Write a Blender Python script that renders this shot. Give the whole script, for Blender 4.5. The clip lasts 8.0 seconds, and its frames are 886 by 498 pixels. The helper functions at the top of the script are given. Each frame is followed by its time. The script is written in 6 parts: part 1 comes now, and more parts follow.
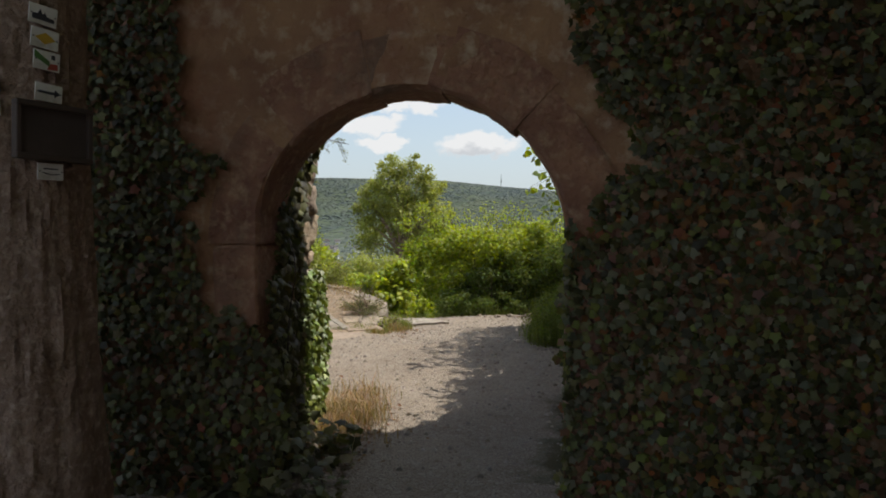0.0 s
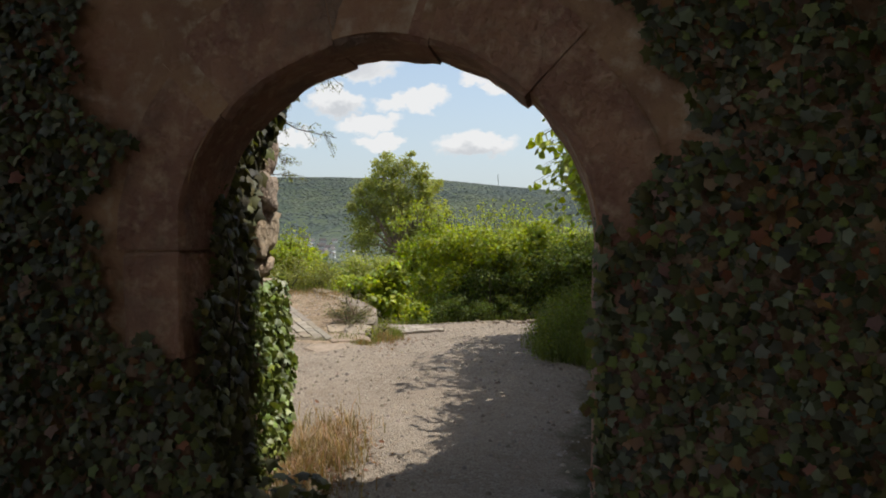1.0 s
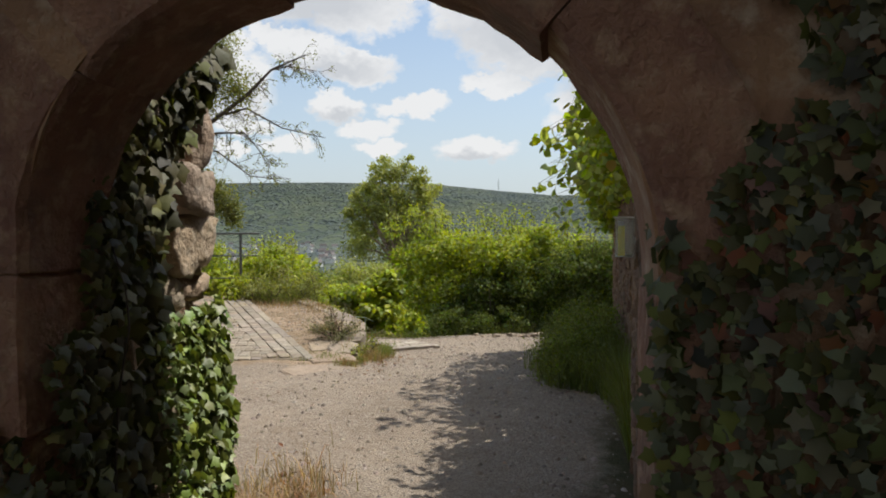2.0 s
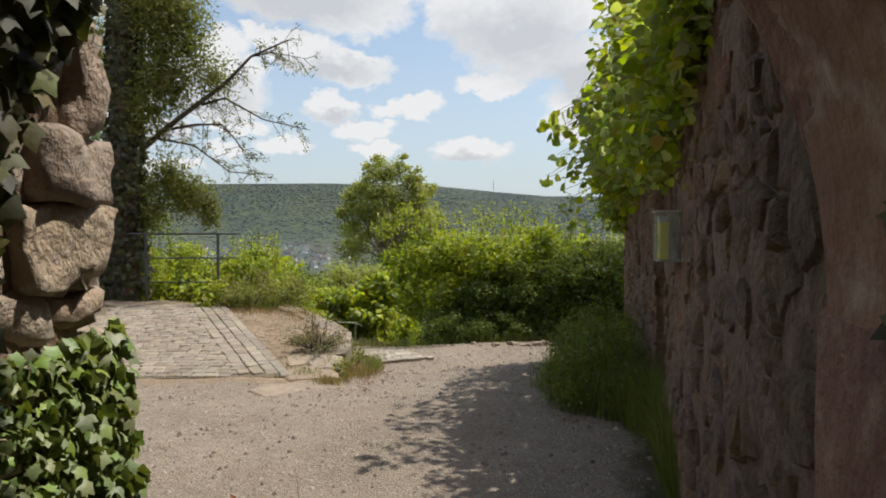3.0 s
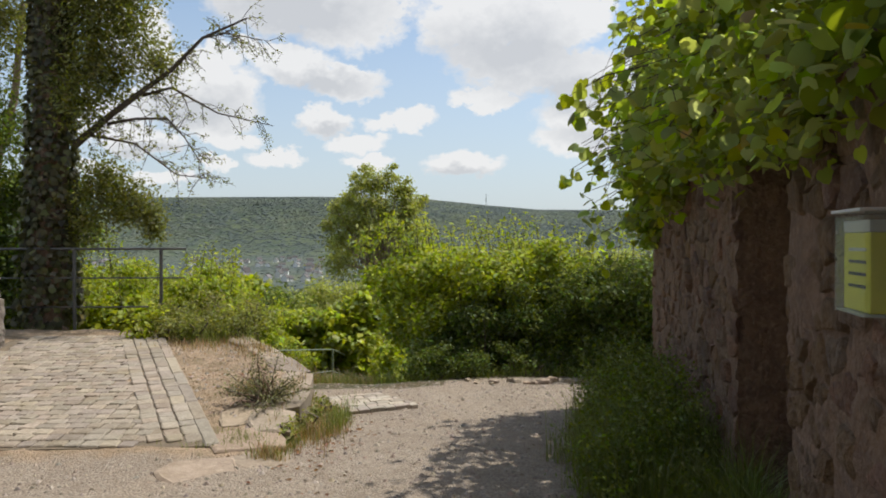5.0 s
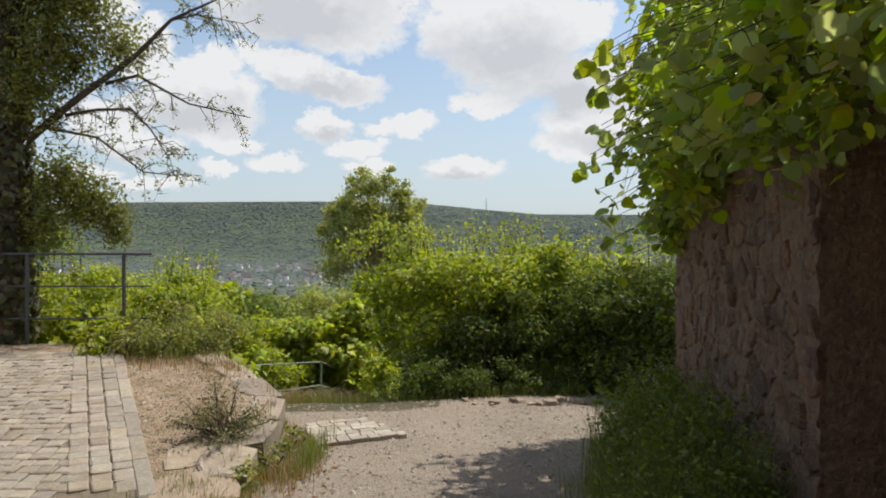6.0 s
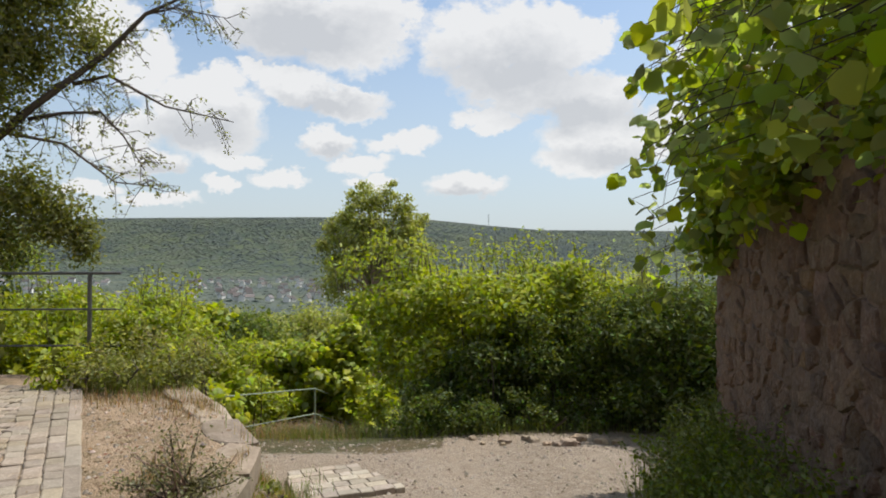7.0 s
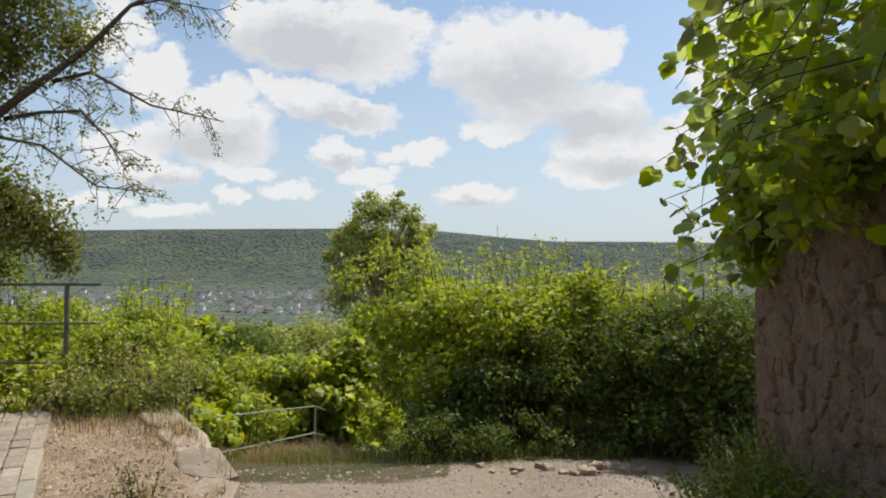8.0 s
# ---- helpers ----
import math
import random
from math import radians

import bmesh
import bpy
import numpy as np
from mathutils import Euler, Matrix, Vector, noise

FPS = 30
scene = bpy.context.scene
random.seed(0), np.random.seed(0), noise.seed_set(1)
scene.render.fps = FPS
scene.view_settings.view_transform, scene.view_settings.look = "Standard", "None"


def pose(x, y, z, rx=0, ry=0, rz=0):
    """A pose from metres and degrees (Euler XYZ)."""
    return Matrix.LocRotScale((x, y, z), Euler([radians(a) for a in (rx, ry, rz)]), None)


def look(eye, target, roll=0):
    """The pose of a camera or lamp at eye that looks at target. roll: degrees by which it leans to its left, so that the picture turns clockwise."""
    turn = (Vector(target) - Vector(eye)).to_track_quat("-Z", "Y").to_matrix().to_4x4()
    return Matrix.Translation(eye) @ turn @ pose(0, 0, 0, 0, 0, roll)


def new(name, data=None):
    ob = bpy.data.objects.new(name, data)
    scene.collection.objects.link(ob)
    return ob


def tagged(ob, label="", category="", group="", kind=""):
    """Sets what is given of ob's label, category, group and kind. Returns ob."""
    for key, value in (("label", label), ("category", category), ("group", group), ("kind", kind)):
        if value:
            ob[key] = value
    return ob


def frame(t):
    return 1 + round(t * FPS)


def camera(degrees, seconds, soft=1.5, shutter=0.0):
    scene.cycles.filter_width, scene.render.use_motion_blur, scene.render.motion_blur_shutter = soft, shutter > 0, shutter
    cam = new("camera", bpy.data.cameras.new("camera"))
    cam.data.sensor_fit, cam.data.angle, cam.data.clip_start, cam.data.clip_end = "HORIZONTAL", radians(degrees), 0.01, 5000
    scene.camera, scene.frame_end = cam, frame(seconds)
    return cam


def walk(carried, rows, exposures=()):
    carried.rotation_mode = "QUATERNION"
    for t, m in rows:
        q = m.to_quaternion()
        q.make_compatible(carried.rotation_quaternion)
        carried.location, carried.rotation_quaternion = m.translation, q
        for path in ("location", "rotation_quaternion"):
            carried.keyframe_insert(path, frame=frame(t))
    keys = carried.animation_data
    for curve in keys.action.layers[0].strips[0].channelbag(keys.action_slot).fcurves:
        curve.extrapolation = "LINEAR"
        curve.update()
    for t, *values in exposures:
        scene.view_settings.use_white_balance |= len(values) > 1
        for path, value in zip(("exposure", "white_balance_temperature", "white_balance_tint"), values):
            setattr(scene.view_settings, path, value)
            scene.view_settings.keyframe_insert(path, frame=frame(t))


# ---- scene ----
cam = camera(64.8, 8.0, 1.85)
METRES, EYE, TILT, LEAN, TURN = 7.3, 1.6, -2.2, 0.0, 0.0
ROWS = [
    (0.0, 0.0, 0.0, 0.0, 0.0, 0.0, -0.0),
    (0.5, 0.0034, 0.0624, 0.0023, 0.08, -0.05, 0.07),
    (1.0, 0.0055, 0.132, 0.0048, -0.24, -0.06, 0.04),
    (1.5, 0.0134, 0.196, 0.0095, -0.19, 0.17, 0.12),
    (3.0, 0.0177, 0.3943, 0.0129, -0.61, 0.45, 0.12),
    (3.5, 0.0188, 0.4549, 0.0157, -1.07, 0.49, 0.08),
    (4.0, 0.0241, 0.5231, 0.0186, -1.08, 0.87, 0.16),
    (4.5, 0.0259, 0.5855, 0.0217, -1.21, 1.25, 0.13),
    (6.0, 0.0416, 0.7841, 0.0278, -1.2, 1.93, 0.15),
    (6.5, 0.0448, 0.8477, 0.0314, -1.11, 2.25, 0.22),
    (7.0, 0.0416, 0.911, 0.037, -1.01, 3.22, 0.11),
    (7.5, 0.0473, 0.9635, 0.0372, -0.79, 3.72, 0.13),
    (8.0, 0.0474, 0.9967, 0.0388, -0.27, 4.15, 0.06),
]
walk(cam, [(t, pose(0, 0, EYE, TILT, LEAN, TURN) @ pose(METRES * x, METRES * y, METRES * z, 90 + pitch, roll, yaw)) for t, x, y, z, yaw, pitch, roll in ROWS])

# ---- world and sun ----
SUN_TO = Vector((0.47, 0.29, 1.0)).normalized()
SUN_EL = math.asin(SUN_TO.z)
SUN_AZ = math.atan2(SUN_TO.x, SUN_TO.y)


class Graph:
    """A few short words for node trees."""

    def __init__(self, tree):
        self.t = tree
        tree.nodes.clear()

    def n(self, kind, ins=None, **props):
        node = self.t.nodes.new(kind)
        for k, v in props.items():
            setattr(node, k, v)
        for k, v in (ins or {}).items():
            if isinstance(v, bpy.types.NodeSocket):
                self.t.links.new(v, node.inputs[k])
            else:
                node.inputs[k].default_value = v
        return node

    def m(self, op, a, b=0.0, c=0.0):
        return self.n("ShaderNodeMath", {0: a, 1: b, 2: c}, operation=op).outputs[0]

    def mix(self, f, a, b, blend="MIX"):
        return self.n("ShaderNodeMix", {"Factor": f, 6: a, 7: b}, data_type="RGBA", blend_type=blend).outputs[2]

    def ramp(self, f, lo, hi, a=0.0, b=1.0):
        return self.n("ShaderNodeMapRange", {0: f, 1: lo, 2: hi, 3: a, 4: b}).outputs[0]

    def noise(self, v, scale, detail=4.0, rough=0.55):
        return self.n("ShaderNodeTexNoise", {"Vector": v, "Scale": scale, "Detail": detail, "Roughness": rough}).outputs[0]


def build_world():
    w = bpy.data.worlds.new("sky")
    w.use_nodes = True
    scene.world = w
    g = Graph(w.node_tree)
    sky = g.n("ShaderNodeTexSky", sky_type="NISHITA", sun_disc=False, sun_elevation=SUN_EL, sun_rotation=SUN_AZ,
              air_density=1.0, dust_density=1.6, ozone_density=1.2)
    d = g.n("ShaderNodeTexCoord").outputs["Generated"]
    s = g.n("ShaderNodeSeparateXYZ", {0: d})
    ahead = g.m("MAXIMUM", s.outputs[1], 0.05)
    u, v = g.m("DIVIDE", s.outputs[0], ahead), g.m("DIVIDE", s.outputs[2], ahead)
    # cumulus heaps ahead: (u, v, half width, half height)
    clouds = [(-0.222, 0.350, 0.085, 0.062), (-0.112, 0.338, 0.092, 0.068), (-0.050, 0.355, 0.050, 0.042), (-0.270, 0.380, 0.050, 0.040),
              (-0.190, 0.252, 0.068, 0.032), (-0.115, 0.228, 0.062, 0.026), (-0.245, 0.268, 0.030, 0.018),
              (0.062, 0.318, 0.080, 0.062), (0.165, 0.325, 0.092, 0.052), (0.130, 0.255, 0.105, 0.045), (0.232, 0.335, 0.042, 0.030),
              (0.082, 0.202, 0.060, 0.018), (0.232, 0.235, 0.070, 0.052), (0.255, 0.180, 0.095, 0.042), (0.215, 0.142, 0.060, 0.022), (0.335, 0.190, 0.070, 0.040),
              (-0.315, 0.255, 0.052, 0.028), (-0.310, 0.196, 0.080, 0.050), (-0.365, 0.220, 0.055, 0.052), (-0.400, 0.140, 0.060, 0.020), (-0.275, 0.146, 0.048, 0.017), (-0.450, 0.180, 0.070, 0.045),
              (-0.152, 0.168, 0.042, 0.023), (-0.046, 0.170, 0.056, 0.018), (-0.105, 0.138, 0.042, 0.016), (0.050, 0.110, 0.060, 0.016), (-0.215, 0.117, 0.042, 0.013), (-0.300, 0.112, 0.030, 0.009),
              (-0.080, 0.112, 0.038, 0.010), (-0.390, 0.087, 0.060, 0.012), (-0.490, 0.102, 0.060, 0.011), (-0.470, 0.350, 0.055, 0.045), (-0.410, 0.285, 0.050, 0.045), (0.440, 0.300, 0.100, 0.080)]
    # their grey undersides
    under_grey = [(-0.190, 0.325, 0.135, 0.042), (-0.150, 0.225, 0.080, 0.018), (0.115, 0.270, 0.110, 0.055), (0.215, 0.215, 0.095, 0.032), (-0.335, 0.185, 0.085, 0.028), (0.260, 0.150, 0.075, 0.018), (-0.150, 0.156, 0.036, 0.010), (0.050, 0.100, 0.050, 0.008), (-0.400, 0.130, 0.060, 0.010)]
    uv = g.n("ShaderNodeCombineXYZ", {0: u, 1: v, 2: 0.0}).outputs[0]
    tall = g.n("ShaderNodeCombineXYZ", {0: u, 1: g.m("MULTIPLY", v, 1.3), 2: 0.37}).outputs[0]
    size = g.ramp(v, 0.08, 0.35, 0.05, 0.105)

    def shifted(scale, seed, gain):
        c = g.n("ShaderNodeTexNoise", {"Vector": g.n("ShaderNodeVectorMath", {0: tall, 1: (seed, seed, seed)}, operation="ADD").outputs[0], "Scale": scale, "Detail": 4.0, "Roughness": 0.62}).outputs["Color"]
        off = g.n("ShaderNodeVectorMath", {0: c, 1: (0.5, 0.5, 0.5)}, operation="SUBTRACT").outputs[0]
        return g.n("ShaderNodeVectorMath", {0: off, "Scale": g.m("MULTIPLY", size, gain)}, operation="SCALE").outputs[0]
    at = g.n("ShaderNodeVectorMath", {0: uv, 1: shifted(13.0, 0.0, 1.0)}, operation="ADD").outputs[0]
    at = g.n("ShaderNodeVectorMath", {0: at, 1: shifted(42.0, 3.0, 0.36)}, operation="ADD").outputs[0]
    flat = g.n("ShaderNodeVectorMath", {0: at, 1: (1.0, 1.0, 0.0)}, operation="MULTIPLY").outputs[0]

    def heap(places):
        near = None
        for cu, cv, cw, ch in places:
            d0 = g.n("ShaderNodeVectorMath", {0: flat, 1: (cu, cv, 0.0)}, operation="SUBTRACT").outputs[0]
            d1 = g.n("ShaderNodeVectorMath", {0: d0, 1: (1 / cw, 1 / ch, 0.0)}, operation="MULTIPLY").outputs[0]
            q = g.n("ShaderNodeVectorMath", {0: d1}, operation="LENGTH").outputs["Value"]
            near = q if near is None else g.m("SMOOTH_MIN", near, q, 0.12)
        return g.m("SUBTRACT", 1.0, near)
    fine = g.noise(tall, 34.0, 5.0, 0.62)
    front = g.ramp(s.outputs[1], 0.05, 0.35)
    # the same kind of sky all round
    wide = g.noise(g.n("ShaderNodeVectorMath", {0: d, 1: (1.0, 1.0, 2.2)}, operation="MULTIPLY").outputs[0], 3.2, 7.0, 0.6)
    back = g.m("MULTIPLY", g.m("MULTIPLY", g.m("SUBTRACT", wide, 0.52), 4.0), g.m("SUBTRACT", 1.0, front))
    shape = g.m("ADD", g.m("MULTIPLY", g.m("ADD", heap(clouds), g.m("MULTIPLY", g.m("SUBTRACT", fine, 0.5), 0.45)), front), back)
    cover = g.ramp(shape, -0.10, 0.20)
    thick = g.m("MULTIPLY", g.ramp(g.m("ADD", heap(under_grey), g.m("MULTIPLY", g.m("SUBTRACT", fine, 0.5), 0.5)), -0.35, 0.6), front)
    cloud = g.mix(thick, (7.9, 7.9, 7.9, 1), (5.6, 5.75, 6.0, 1))
    haze = g.ramp(s.outputs[2], 0.0, 0.34, 0.84, 0.12)
    base = g.mix(haze, g.mix(1.0, sky.outputs[0], (1.34, 1.42, 1.42, 1), "MULTIPLY"), (5.5, 6.15, 6.8, 1))
    col = g.mix(g.m("MULTIPLY", cover, 0.93), base, cloud)
    bg = g.n("ShaderNodeBackground", {"Color": col, "Strength": 0.10})
    g.n("ShaderNodeOutputWorld", {0: bg.outputs[0]})


build_world()
sun = new("sun", bpy.data.lights.new("sun", "SUN"))
sun.data.energy, sun.data.angle, sun.data.color = 4.8, radians(0.6), (1.0, 0.945, 0.85)
sun.matrix_world = look((0, 0, 30), Vector((0, 0, 30)) - SUN_TO)
scene.view_settings.exposure = 0.13

# ---- materials ----


def material(name, colours, scale=6.0, rough=0.85, bump=0.3, bump_scale=40.0, translucent=0.0, per=None, spread=0.15, metal=0.0,
             stain=None, stain_scale=1.5, gloss=0.5, detail_depth=0.01):
    """A procedural surface: two or three colours mixed by noise, stains at a larger scale, fine relief; per = 'object' or 'island' varies the tone from piece to piece."""
    m = bpy.data.materials.new(name)
    m.use_nodes = True
    g = Graph(m.node_tree)
    at = g.n("ShaderNodeTexCoord").outputs["Object"] if per != "object" else g.n("ShaderNodeNewGeometry").outputs["Position"]
    rgba = [(*c, 1) for c in colours]
    col = g.mix(g.ramp(g.noise(at, scale, 5), 0.35, 0.65), rgba[0], rgba[1])
    if len(rgba) > 2:
        col = g.mix(g.ramp(g.noise(at, scale * 3.7, 4), 0.5, 0.72), col, rgba[2])
    if stain:
        col = g.mix(g.ramp(g.noise(at, stain_scale, 6, 0.65), 0.48, 0.68, 0, 0.85), col, (*stain, 1))
    if per:
        rnd = g.n("ShaderNodeObjectInfo").outputs["Random"] if per == "object" else g.n("ShaderNodeNewGeometry").outputs["Random Per Island"]
        hsv = g.n("ShaderNodeHueSaturation", {"Hue": g.ramp(rnd, 0, 1, 0.5 - spread * 0.10, 0.5 + spread * 0.10), "Saturation": g.ramp(g.m("FRACT", g.m("MULTIPLY", rnd, 7.3)), 0, 1, 1 - spread, 1 + spread),
                                               "Value": g.ramp(g.m("FRACT", g.m("MULTIPLY", rnd, 13.7)), 0, 1, 1 - spread * 1.6, 1 + spread * 1.6), "Color": col})
        col = hsv.outputs[0]
    p = g.n("ShaderNodeBsdfPrincipled", {"Base Color": col, "Roughness": rough, "Metallic": metal, "Specular IOR Level": gloss})
    if bump:
        h = g.m("ADD", g.noise(at, bump_scale, 6, 0.6), g.m("MULTIPLY", g.noise(at, bump_scale * 0.22, 4), 1.6))
        b = g.n("ShaderNodeBump", {"Strength": bump, "Distance": detail_depth, "Height": h})
        g.t.links.new(b.outputs[0], p.inputs["Normal"])
    out = p.outputs[0]
    if translucent:
        tr = g.n("ShaderNodeBsdfTranslucent", {"Color": g.mix(0.35, col, (0.55, 0.62, 0.03, 1))})
        out = g.n("ShaderNodeMixShader", {0: translucent, 1: out, 2: tr.outputs[0]}).outputs[0]
    g.n("ShaderNodeOutputMaterial", {0: out})
    return m




def ground_material():
    """Gravel, dry earth, soil under plants and far meadow, blended by the sheet's own weights."""
    m = bpy.data.materials.new("ground")
    m.use_nodes = True
    g = Graph(m.node_tree)
    at = g.n("ShaderNodeNewGeometry").outputs["Position"]
    soft = g.m("SUBTRACT", g.noise(at, 2.6, 6, 0.65), 0.5)

    def weight(name, gain=0.9):
        w = g.n("ShaderNodeAttribute", attribute_name=name).outputs["Fac"]
        return g.ramp(g.m("ADD", w, g.m("MULTIPLY", soft, gain)), 0.35, 0.65)
    cells = g.n("ShaderNodeTexVoronoi", {"Vector": at, "Scale": 55.0, "Randomness": 1.0})
    cells2 = g.n("ShaderNodeTexVoronoi", {"Vector": at, "Scale": 130.0, "Randomness": 1.0})
    tone = g.n("ShaderNodeSeparateColor", {0: cells.outputs["Color"]}).outputs[0]
    tone2 = g.n("ShaderNodeSeparateColor", {0: cells2.outputs["Color"]}).outputs[1]
    gravel = g.mix(g.ramp(g.noise(at, 1.1, 6, 0.6), 0.38, 0.64), (0.265, 0.214, 0.165, 1), (0.358, 0.298, 0.236, 1))
    gravel = g.mix(g.ramp(tone, 0.5, 1.0, 0, 0.75), gravel, (0.40, 0.35, 0.29, 1))
    gravel = g.mix(g.ramp(tone2, 0.5, 1.0, 0, 0.65), gravel, (0.11, 0.085, 0.062, 1))
    gravel = g.mix(g.ramp(g.noise(at, 7.0, 6, 0.7), 0.50, 0.70, 0, 0.5), gravel, (0.17, 0.13, 0.092, 1))
    gravel = g.mix(g.ramp(g.noise(at, 0.55, 5, 0.7), 0.50, 0.66, 0, 0.55), gravel, (0.23, 0.172, 0.12, 1))
    sand = g.mix(g.ramp(g.noise(at, 3.0, 6, 0.6), 0.35, 0.65), (0.37, 0.275, 0.19, 1), (0.255, 0.185, 0.118, 1))
    sand = g.mix(g.ramp(g.noise(at, 9.0, 5, 0.65), 0.48, 0.68, 0, 0.85), sand, (0.17, 0.135, 0.075, 1))
    sand = g.mix(g.ramp(tone, 0.8, 1.0, 0, 0.3), sand, (0.36, 0.29, 0.22, 1))
    soil = g.mix(g.ramp(g.noise(at, 1.6, 6, 0.6), 0.4, 0.6), (0.060, 0.062, 0.026, 1), (0.115, 0.088, 0.050, 1))
    field = g.mix(g.ramp(g.noise(at, 0.012, 6, 0.6), 0.4, 0.6), (0.042, 0.062, 0.042, 1), (0.075, 0.095, 0.050, 1))
    col = g.mix(weight("sand"), gravel, sand)
    col = g.mix(weight("soil", 1.2), col, soil)
    col = g.mix(weight("field", 0.2), col, field)
    p = g.n("ShaderNodeBsdfPrincipled", {"Base Color": col, "Roughness": 0.95, "Specular IOR Level": 0.25})
    h = g.m("ADD", g.m("MULTIPLY", cells.outputs["Distance"], -0.8), g.m("ADD", g.noise(at, 70, 5, 0.65), g.m("MULTIPLY", g.noise(at, 9, 4), 2.0)))
    bump = g.n("ShaderNodeBump", {"Strength": 0.9, "Distance": 0.02, "Height": h})
    g.t.links.new(bump.outputs[0], p.inputs["Normal"])
    g.n("ShaderNodeOutputMaterial", {0: p.outputs[0]})
    return m


GRAVEL = ground_material()
SANDSTONE = material("sandstone", [(0.33, 0.165, 0.10), (0.225, 0.105, 0.07), (0.42, 0.26, 0.165)], 4.5, 0.9, 1.0, 20, stain=(0.17, 0.105, 0.072), stain_scale=2.6, detail_depth=0.03)
RUBBLE = material("rubble", [(0.245, 0.150, 0.090), (0.172, 0.106, 0.067), (0.29, 0.200, 0.138)], 7.0, 0.92, 1.0, 28, per="object", spread=0.13, stain=(0.13, 0.085, 0.06), stain_scale=4.0, detail_depth=0.05)
PALE = material("pale_stone", [(0.36, 0.285, 0.205), (0.30, 0.225, 0.155), (0.42, 0.35, 0.27)], 6.0, 0.92, 1.0, 26, per="object", spread=0.15, stain=(0.24, 0.18, 0.125), stain_scale=5, detail_depth=0.03)
GREYSTONE = material("grey_stone", [(0.24, 0.20, 0.17), (0.185, 0.155, 0.13), (0.31, 0.27, 0.23)], 6.0, 0.92, 0.7, 45, per="object", spread=0.2)
MORTAR = material("mortar", [(0.240, 0.156, 0.100), (0.160, 0.104, 0.070), (0.285, 0.20, 0.138)], 9.0, 0.95, 1.0, 30, detail_depth=0.03)
COBBLE = material("cobble", [(0.285, 0.240, 0.188), (0.235, 0.196, 0.152), (0.34, 0.295, 0.24)], 12.0, 0.88, 0.7, 60, per="object", spread=0.12, stain=(0.20, 0.16, 0.11), stain_scale=2.2)
JOINT = material("joint_sand", [(0.17, 0.13, 0.088), (0.125, 0.10, 0.07)], 20.0, 0.95, 0.6, 90)
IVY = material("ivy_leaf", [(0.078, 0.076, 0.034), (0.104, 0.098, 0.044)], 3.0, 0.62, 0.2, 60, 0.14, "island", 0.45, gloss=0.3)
# Lighter copy of the ivy leaf, with sunlight put into its green
IVY_LIT = material("sunlit_ivy_leaf", [(0.135, 0.185, 0.048), (0.20, 0.24, 0.075)], 3.0, 0.5, 0.15, 60, 0.15, "island", 0.3)
BROWN_LEAF = material("withered_leaf", [(0.19, 0.080, 0.034), (0.125, 0.056, 0.034)], 8.0, 0.8, 0.2, 60, 0.1, "island", 0.22)
VINE = material("vine_leaf", [(0.27, 0.35, 0.06), (0.34, 0.40, 0.07)], 3.0, 0.6, 0.15, 50, 0.64, "island", 0.4, gloss=0.25)
BUSH = material("bush_leaf", [(0.36, 0.40, 0.034), (0.26, 0.32, 0.030)], 1.2, 0.55, 0.0, 50, 0.48, "island", 0.35, gloss=0.3)
TREE_LEAF = material("tree_leaf", [(0.36, 0.365, 0.10), (0.30, 0.32, 0.085)], 1.2, 0.6, 0.0, 50, 0.5, "island", 0.3)
DARK_LEAF = material("dark_leaf", [(0.085, 0.13, 0.022), (0.11, 0.155, 0.028)], 1.2, 0.65, 0.0, 50, 0.28, "island", 0.35, gloss=0.25)
# Darkest leaf green; at the hedge front it also stands in for shade
DIM_LEAF = material("dim_leaf", [(0.075, 0.108, 0.028), (0.10, 0.135, 0.034)], 1.2, 0.75, 0.0, 50, 0.2, "island", 0.4, gloss=0.15)
GREY_MORTAR = material("grey_mortar", [(0.215, 0.18, 0.15), (0.165, 0.138, 0.115), (0.28, 0.24, 0.20)], 9.0, 0.95, 1.0, 30, detail_depth=0.03)
GRASS = material("grass_blade", [(0.115, 0.16, 0.036), (0.165, 0.185, 0.052)], 2.0, 0.6, 0.0, 50, 0.3, "island", 0.35)
STRAW = material("dry_grass", [(0.37, 0.245, 0.135), (0.29, 0.165, 0.09)], 2.0, 0.7, 0.0, 50, 0.25, "island", 0.35)
BARK = material("bark", [(0.34, 0.235, 0.18), (0.235, 0.158, 0.12), (0.45, 0.34, 0.275)], 9.0, 0.95, 1.0, 35, detail_depth=0.03)
TWIG = material("twig_bark", [(0.07, 0.053, 0.038), (0.095, 0.075, 0.055)], 9.0, 0.9, 0.3, 60)
STEEL = material("galvanised_steel", [(0.10, 0.10, 0.098), (0.14, 0.138, 0.132)], 30.0, 0.5, 0.1, 90, metal=0.35)
# Greyed blue-green crowns: the distance haze is put into their colour
FOREST = material("hazed_forest_crown", [(0.072, 0.090, 0.088), (0.118, 0.135, 0.094), (0.062, 0.080, 0.082)], 0.0045, 0.95, 0.0, 1, 0.0, "island", 0.09, gloss=0.1)
HOUSE_WALL = material("white_render", [(0.72, 0.71, 0.68), (0.62, 0.61, 0.58)], 0.3, 0.9, 0.0, 1, per="object", spread=0.12)
HOUSE_ROOF = material("roof_tiles", [(0.12, 0.095, 0.088), (0.10, 0.10, 0.105)], 0.3, 0.9, 0.0, 1, per="object", spread=0.35)

# ---- building helpers ----
RNG = np.random.default_rng(7)


